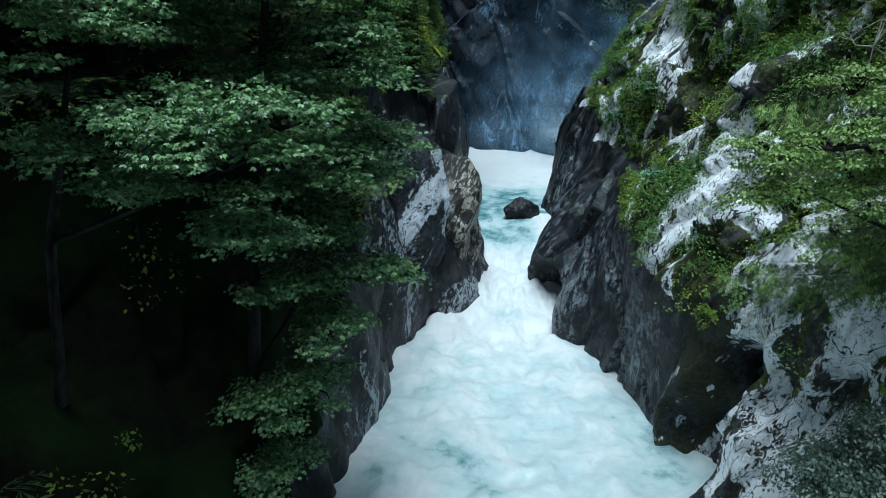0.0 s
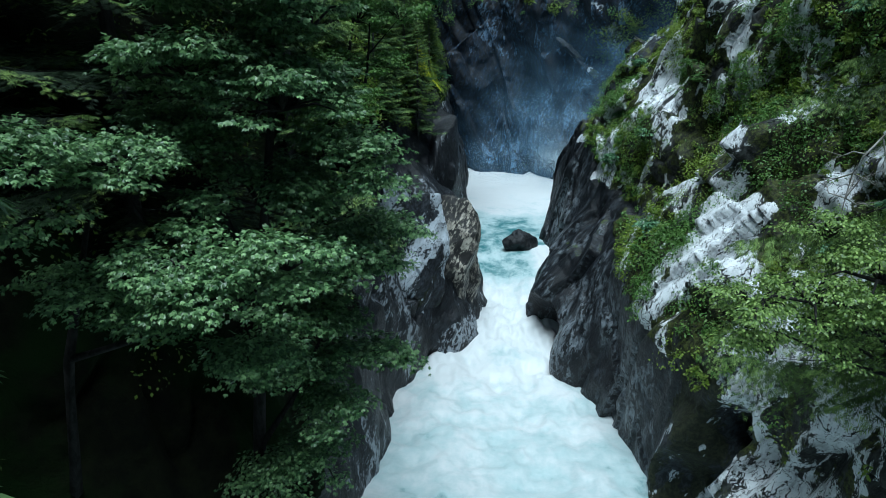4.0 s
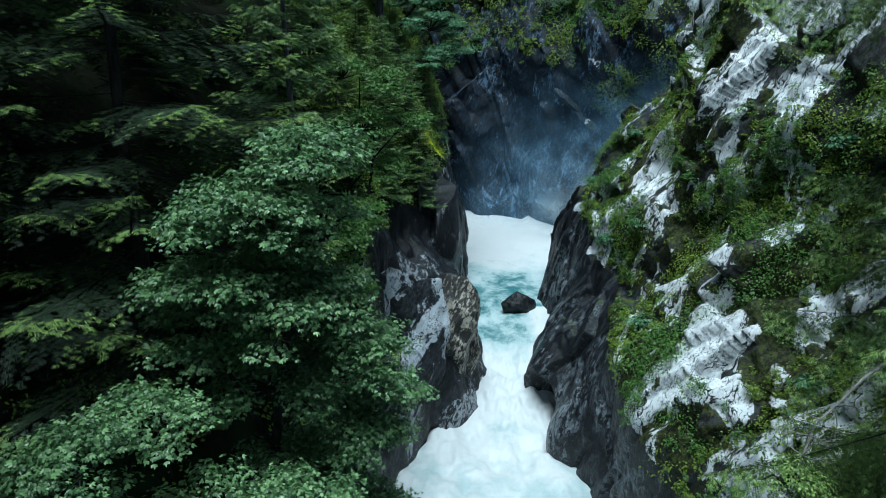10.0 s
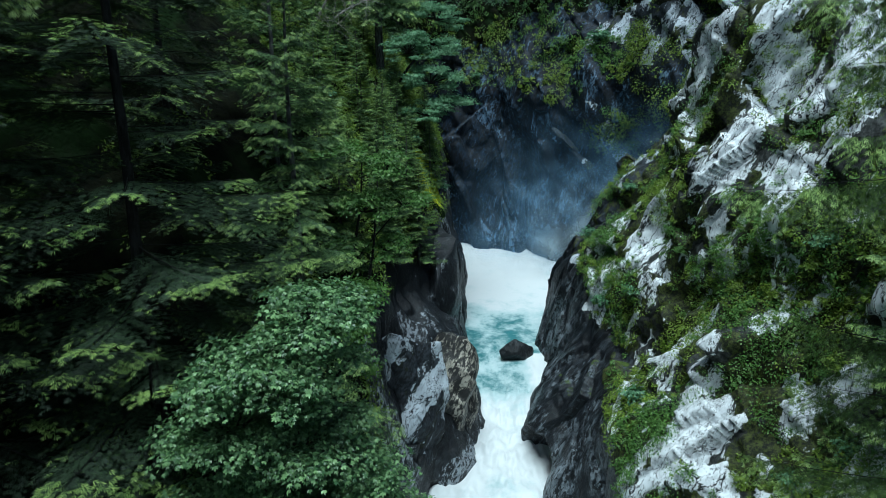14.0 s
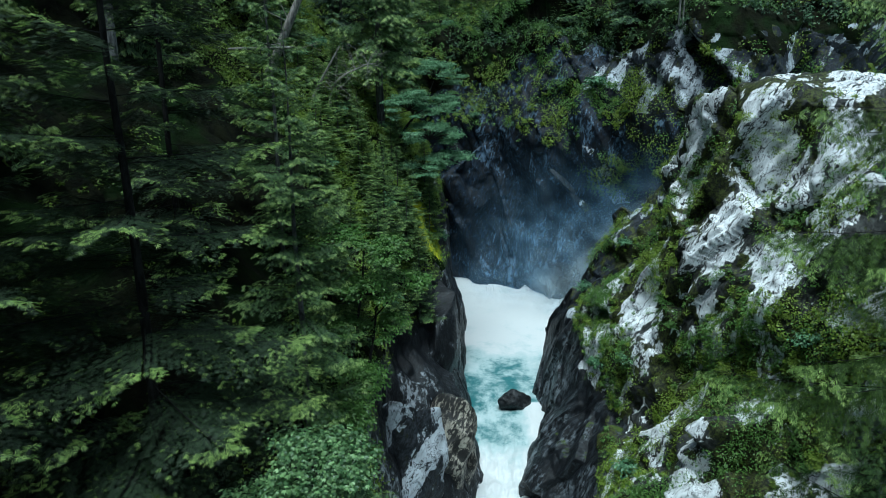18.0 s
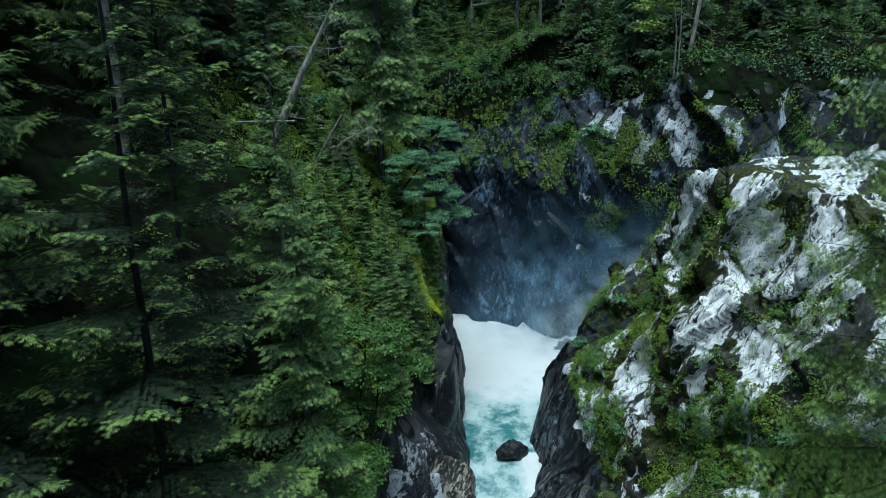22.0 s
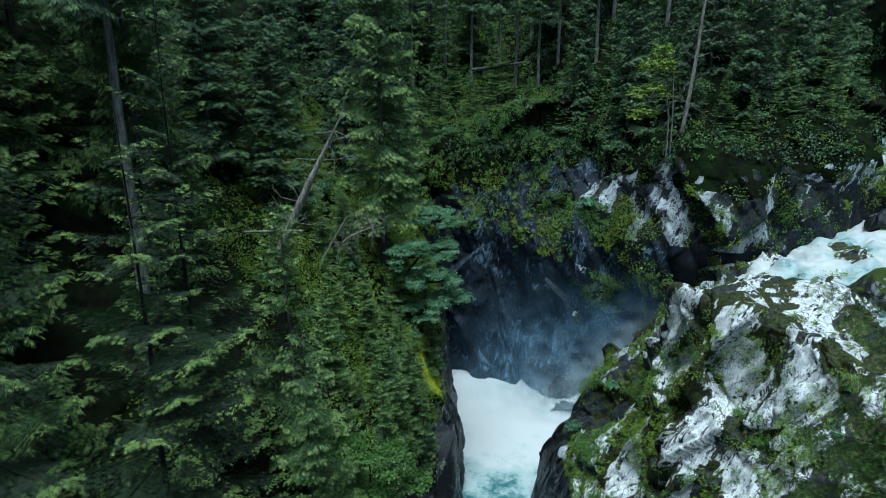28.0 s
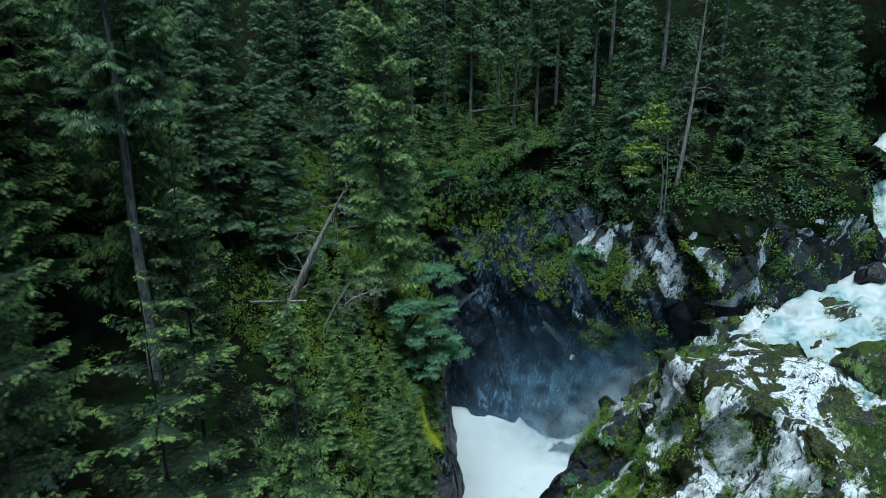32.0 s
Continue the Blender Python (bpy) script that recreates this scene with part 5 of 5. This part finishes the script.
def right_green(p, n):
    y, z = p[:, 1], p[:, 2]
    zs = scour(y)
    patch = np.clip(5.0 * (fbm(p, 3.5, 4, 111) + 0.08), 0, 1)
    strip = gap(-0.3, 5.5, 0.8)(z - zs) * (y > 29) * (y < 60)
    ledge = gap(23.0, 30.5, 1.2)(z) * (y > 25) * (y < 54)
    face = np.clip((z - zs - 3) / 3, 0, 1) * (z < 25) * (y > 20) * 0.5
    crown = (z > 29.5) * (z < 41) * (y > 24) * (0.28 + 0.6 * (y < 32) + 1.6 * (y > 49) * (y < 60) * (z < 36.5))
    near = (y < 27) * (y > 12) * (z > 12) * (z < 30) * 0.5
    lined = np.clip(cleft_moss_shade(p, 3, 0.25) - 0.45, 0, 1) * (z > zs) * (z < 39.5) * (y > 18) * (y < 58)
    off, there = seam_side(p)
    clean = 1 - 0.85 * there * np.clip((1.0 - np.abs(off)) / 0.5, 0, 1)
    return ((1.5 * strip + 1.5 * ledge + face + crown + near) * patch + 0.45 * lined) * clean


def left_green(p, n):
    return np.clip((p[:, 2] - bare(p[:, 1]) + 1.5) / 3, 0, 1) * (p[:, 2] < 60) * np.clip((p[:, 0] + 20) / 3, 0.12, 1) * (p[:, 1] > 6) * (1 - np.exp(-(((p[:, 1] - 60) / 3.5) ** 2 + ((p[:, 2] - 28.0) / 3.5) ** 2) ** 2)) * np.where(p[:, 1] > 46, 1.6, np.where((p[:, 1] > 32) & (p[:, 0] > -9), 0.7, 0.05))


def back_green(p, n):
    x, z = p[:, 0], p[:, 2]
    patch = np.clip(6.0 * (fbm(p, 5.0, 4, 131) + 0.02), 0, 1)
    hang = (x > -5) * (x < 17) * np.clip((z - 33.5 - 3.0 * fbm(p, 4, 2, 9)) / 3, 0, 1)
    tongue = np.exp(-(((x - 21.5 + 0.25 * (z - 36)) / 3.0) ** 2)) * gap(27, 44, 2)(z) * 3.0
    lip = gap(44.5, 60, 1.5)(z)
    side = (x > 24) * (x < 60) * gap(38, 47, 1.5)(z) * 0.7
    return hang * (0.5 + 0.6 * patch) + (tongue + side) * patch + lip * 0.12 * (x > -30) * (x < 70)


def forest_green(p, n):
    return gap(45.0, 75, 2.0)(p[:, 2]) * (p[:, 0] > -30) * (p[:, 0] < 75) * np.clip(2.5 * (fbm(p, 4.0, 3, 141) + 0.3), 0, 1)


carpet("ledge_growth", "low green plants clinging to the buttress ledges", right, right_green, 230000, 0.125, [SHRUB, SHRUB_YELLOW], 61, 0.42)
carpet("slope_growth", "dense low plants over the wooded slope", left, left_green, 200000, 0.155, [SHRUB_YELLOW, GRASS], 62, 0.6)
carpet("wall_growth", "hanging plants on the back wall", back, back_green, 260000, 0.21, [SHRUB, SHRUB_YELLOW], 63, 0.7)
carpet("forest_growth", "dark low undergrowth under the forest trees", back, forest_green, 90000, 0.30, [SPRUCE_OLD, SPRUCE_MID], 64, 0.8)
sp, _, srng = pick(left, lambda p, n: (p[:, 1] > 43) * (p[:, 1] < 66) * (p[:, 2] > bare(p[:, 1]) + 1) * (p[:, 2] < 43) * (p[:, 0] > -17) * 1.0, 34, 77)
for x, y, z in sp:
    h = srng.uniform(3.5, 8.5)
    placed(spruce, float(x), float(y), float(z) - 0.7, (h / 20, h / 20, h / 28), float(srng.uniform(0, 360)))
b1 = bush("shrub", "bushy green shrub rooted in the rock", 41, 1.0, 0.17, SHRUB)
b2 = bush("shrub", "yellow-green shrub rooted in the rock", 42, 1.0, 0.16, SHRUB_YELLOW)
b3 = bush("shrub", "blue-green shrub rooted in the rock", 43, 1.0, 0.18, SHRUB_BLUE)
spread([b1, b2, b1, b2, b3], right, right_green, 150, 0.5, 1.2, 71)
spread([b1, b3, b1], left, left_green, 70, 0.8, 1.8, 72)
spread([b1, b3, b2], back, back_green, 75, 1.0, 2.2, 73)
t1 = tuft("grass_tussock", "bright grass tussock hanging from a ledge", 51, 1.0, GRASS, 240)
spread([t1], right, lambda p, n: right_green(p, n) * (np.abs(p[:, 2] - 27) < 4.0) * (np.abs(p[:, 1] - 36) < 9) + 0.12 * right_green(p, n), 150, 0.45, 0.95, 74, 0.05)


# ---- dead wood ----
def timber(name, label, line, radii, mat, twigs=0, seed=0, reach=1.5, group=""):
    """A trunk or bough along a line, with bare twigs."""
    rng = np.random.default_rng(seed)
    pts = smooth_rows(np.array(line, float), 10)
    root = thing(name, label, "dead wood", group)
    part("stem", tube_mesh("stem", [(pts, np.interp(np.linspace(0, 1, 10), np.linspace(0, 1, len(radii)), radii))], mat, 8), root)
    paths = []
    for k in range(twigs):
        p = pts[rng.integers(2, 10)]
        d = unit(rng.normal(0, 1, 3) + np.array([0, 0, 0.2])) * reach * rng.uniform(0.4, 1.2)
        b = rng.normal(0, 0.12, 3) * reach
        paths.append((np.array([p, p + d * 0.5 + b, p + d]), np.array([0.03, 0.02, 0.006]) * (0.5 + radii[0] * 2)))
        for _ in range(3):
            q = p + d * rng.uniform(0.4, 0.9) + b * 0.6
            e = unit(d + rng.normal(0, 0.6, 3) * np.linalg.norm(d)) * reach * rng.uniform(0.2, 0.5)
            paths.append((np.array([q, q + e * 0.5, q + e]), np.array([0.014, 0.01, 0.004]) * (0.5 + radii[0] * 2)))
    if paths:
        tagged(part("twig_spread", tube_mesh("twig_spread", paths, mat, 4), root), kind="stuff")
    return root


timber("leaning_dead_trunk", "bleached dead trunk leaning on the wooded slope", [(-14.9, 52.2, 41.4), (-12.4, 52, 46.5), (-10.5, 52, 50.2), (-8.7, 52, 53.6)], [0.42, 0.34, 0.2, 0.06], DEADWOOD, 22, 3, 3.0)
timber("leaning_sapling", "thin dark sapling leaning out from the rock edge", [(-5.9, 36, 20.0), (-4.9, 36, 23.2), (-4.3, 36, 26.2), (-4.1, 36, 28.6)], [0.13, 0.11, 0.08, 0.03], DARK_BARK, 8, 12, 1.2)
timber("fallen_pole", "thin bleached pole lying across the slope", [(-16.9, 50.0, 44.3), (-14.5, 50.0, 44.35), (-11.9, 50, 44.4)], [0.10, 0.11, 0.09], DEADWOOD)
timber("dead_brush", "tangle of bare grey brush on the slope", [(-10.4, 56.5, 39.6), (-9.4, 56.2, 42.0), (-6.6, 56.0, 43.4)], [0.12, 0.09, 0.03], DEADWOOD, 46, 5, 2.4)
timber("fallen_stake", "broken pale stake leaning in the brush", [(-11.6, 54, 39.8), (-10.4, 54, 42.0), (-8.7, 54, 44.8)], [0.13, 0.11, 0.06], DEADWOOD, 4, 6, 1.0)
timber("fallen_log", "pale fallen log on the forest floor", [(4.6, 97, 59.0), (9, 96.5, 59.6), (13.6, 96, 60.2)], [0.26, 0.22, 0.14], BARK, 6, 7, 1.6)
timber("dead_spruce", "bare dead spruce with pale twigs", [(28.8, 73, 51), (29.7, 73, 61), (30.3, 73, 75)], [0.28, 0.2, 0.05], DEADWOOD, 34, 8, 3.0)
timber("dead_bough", "bleached dead bough hanging beside the buttress", [(12.5, 13.0, 26.0), (9.9, 12.4, 25.0), (9.1, 12.3, 24.2), (8.5, 12.3, 23.4), (8.3, 12.2, 22.4)], [0.05, 0.035, 0.025, 0.018, 0.008], DEADWOOD, 12, 9, 0.8)
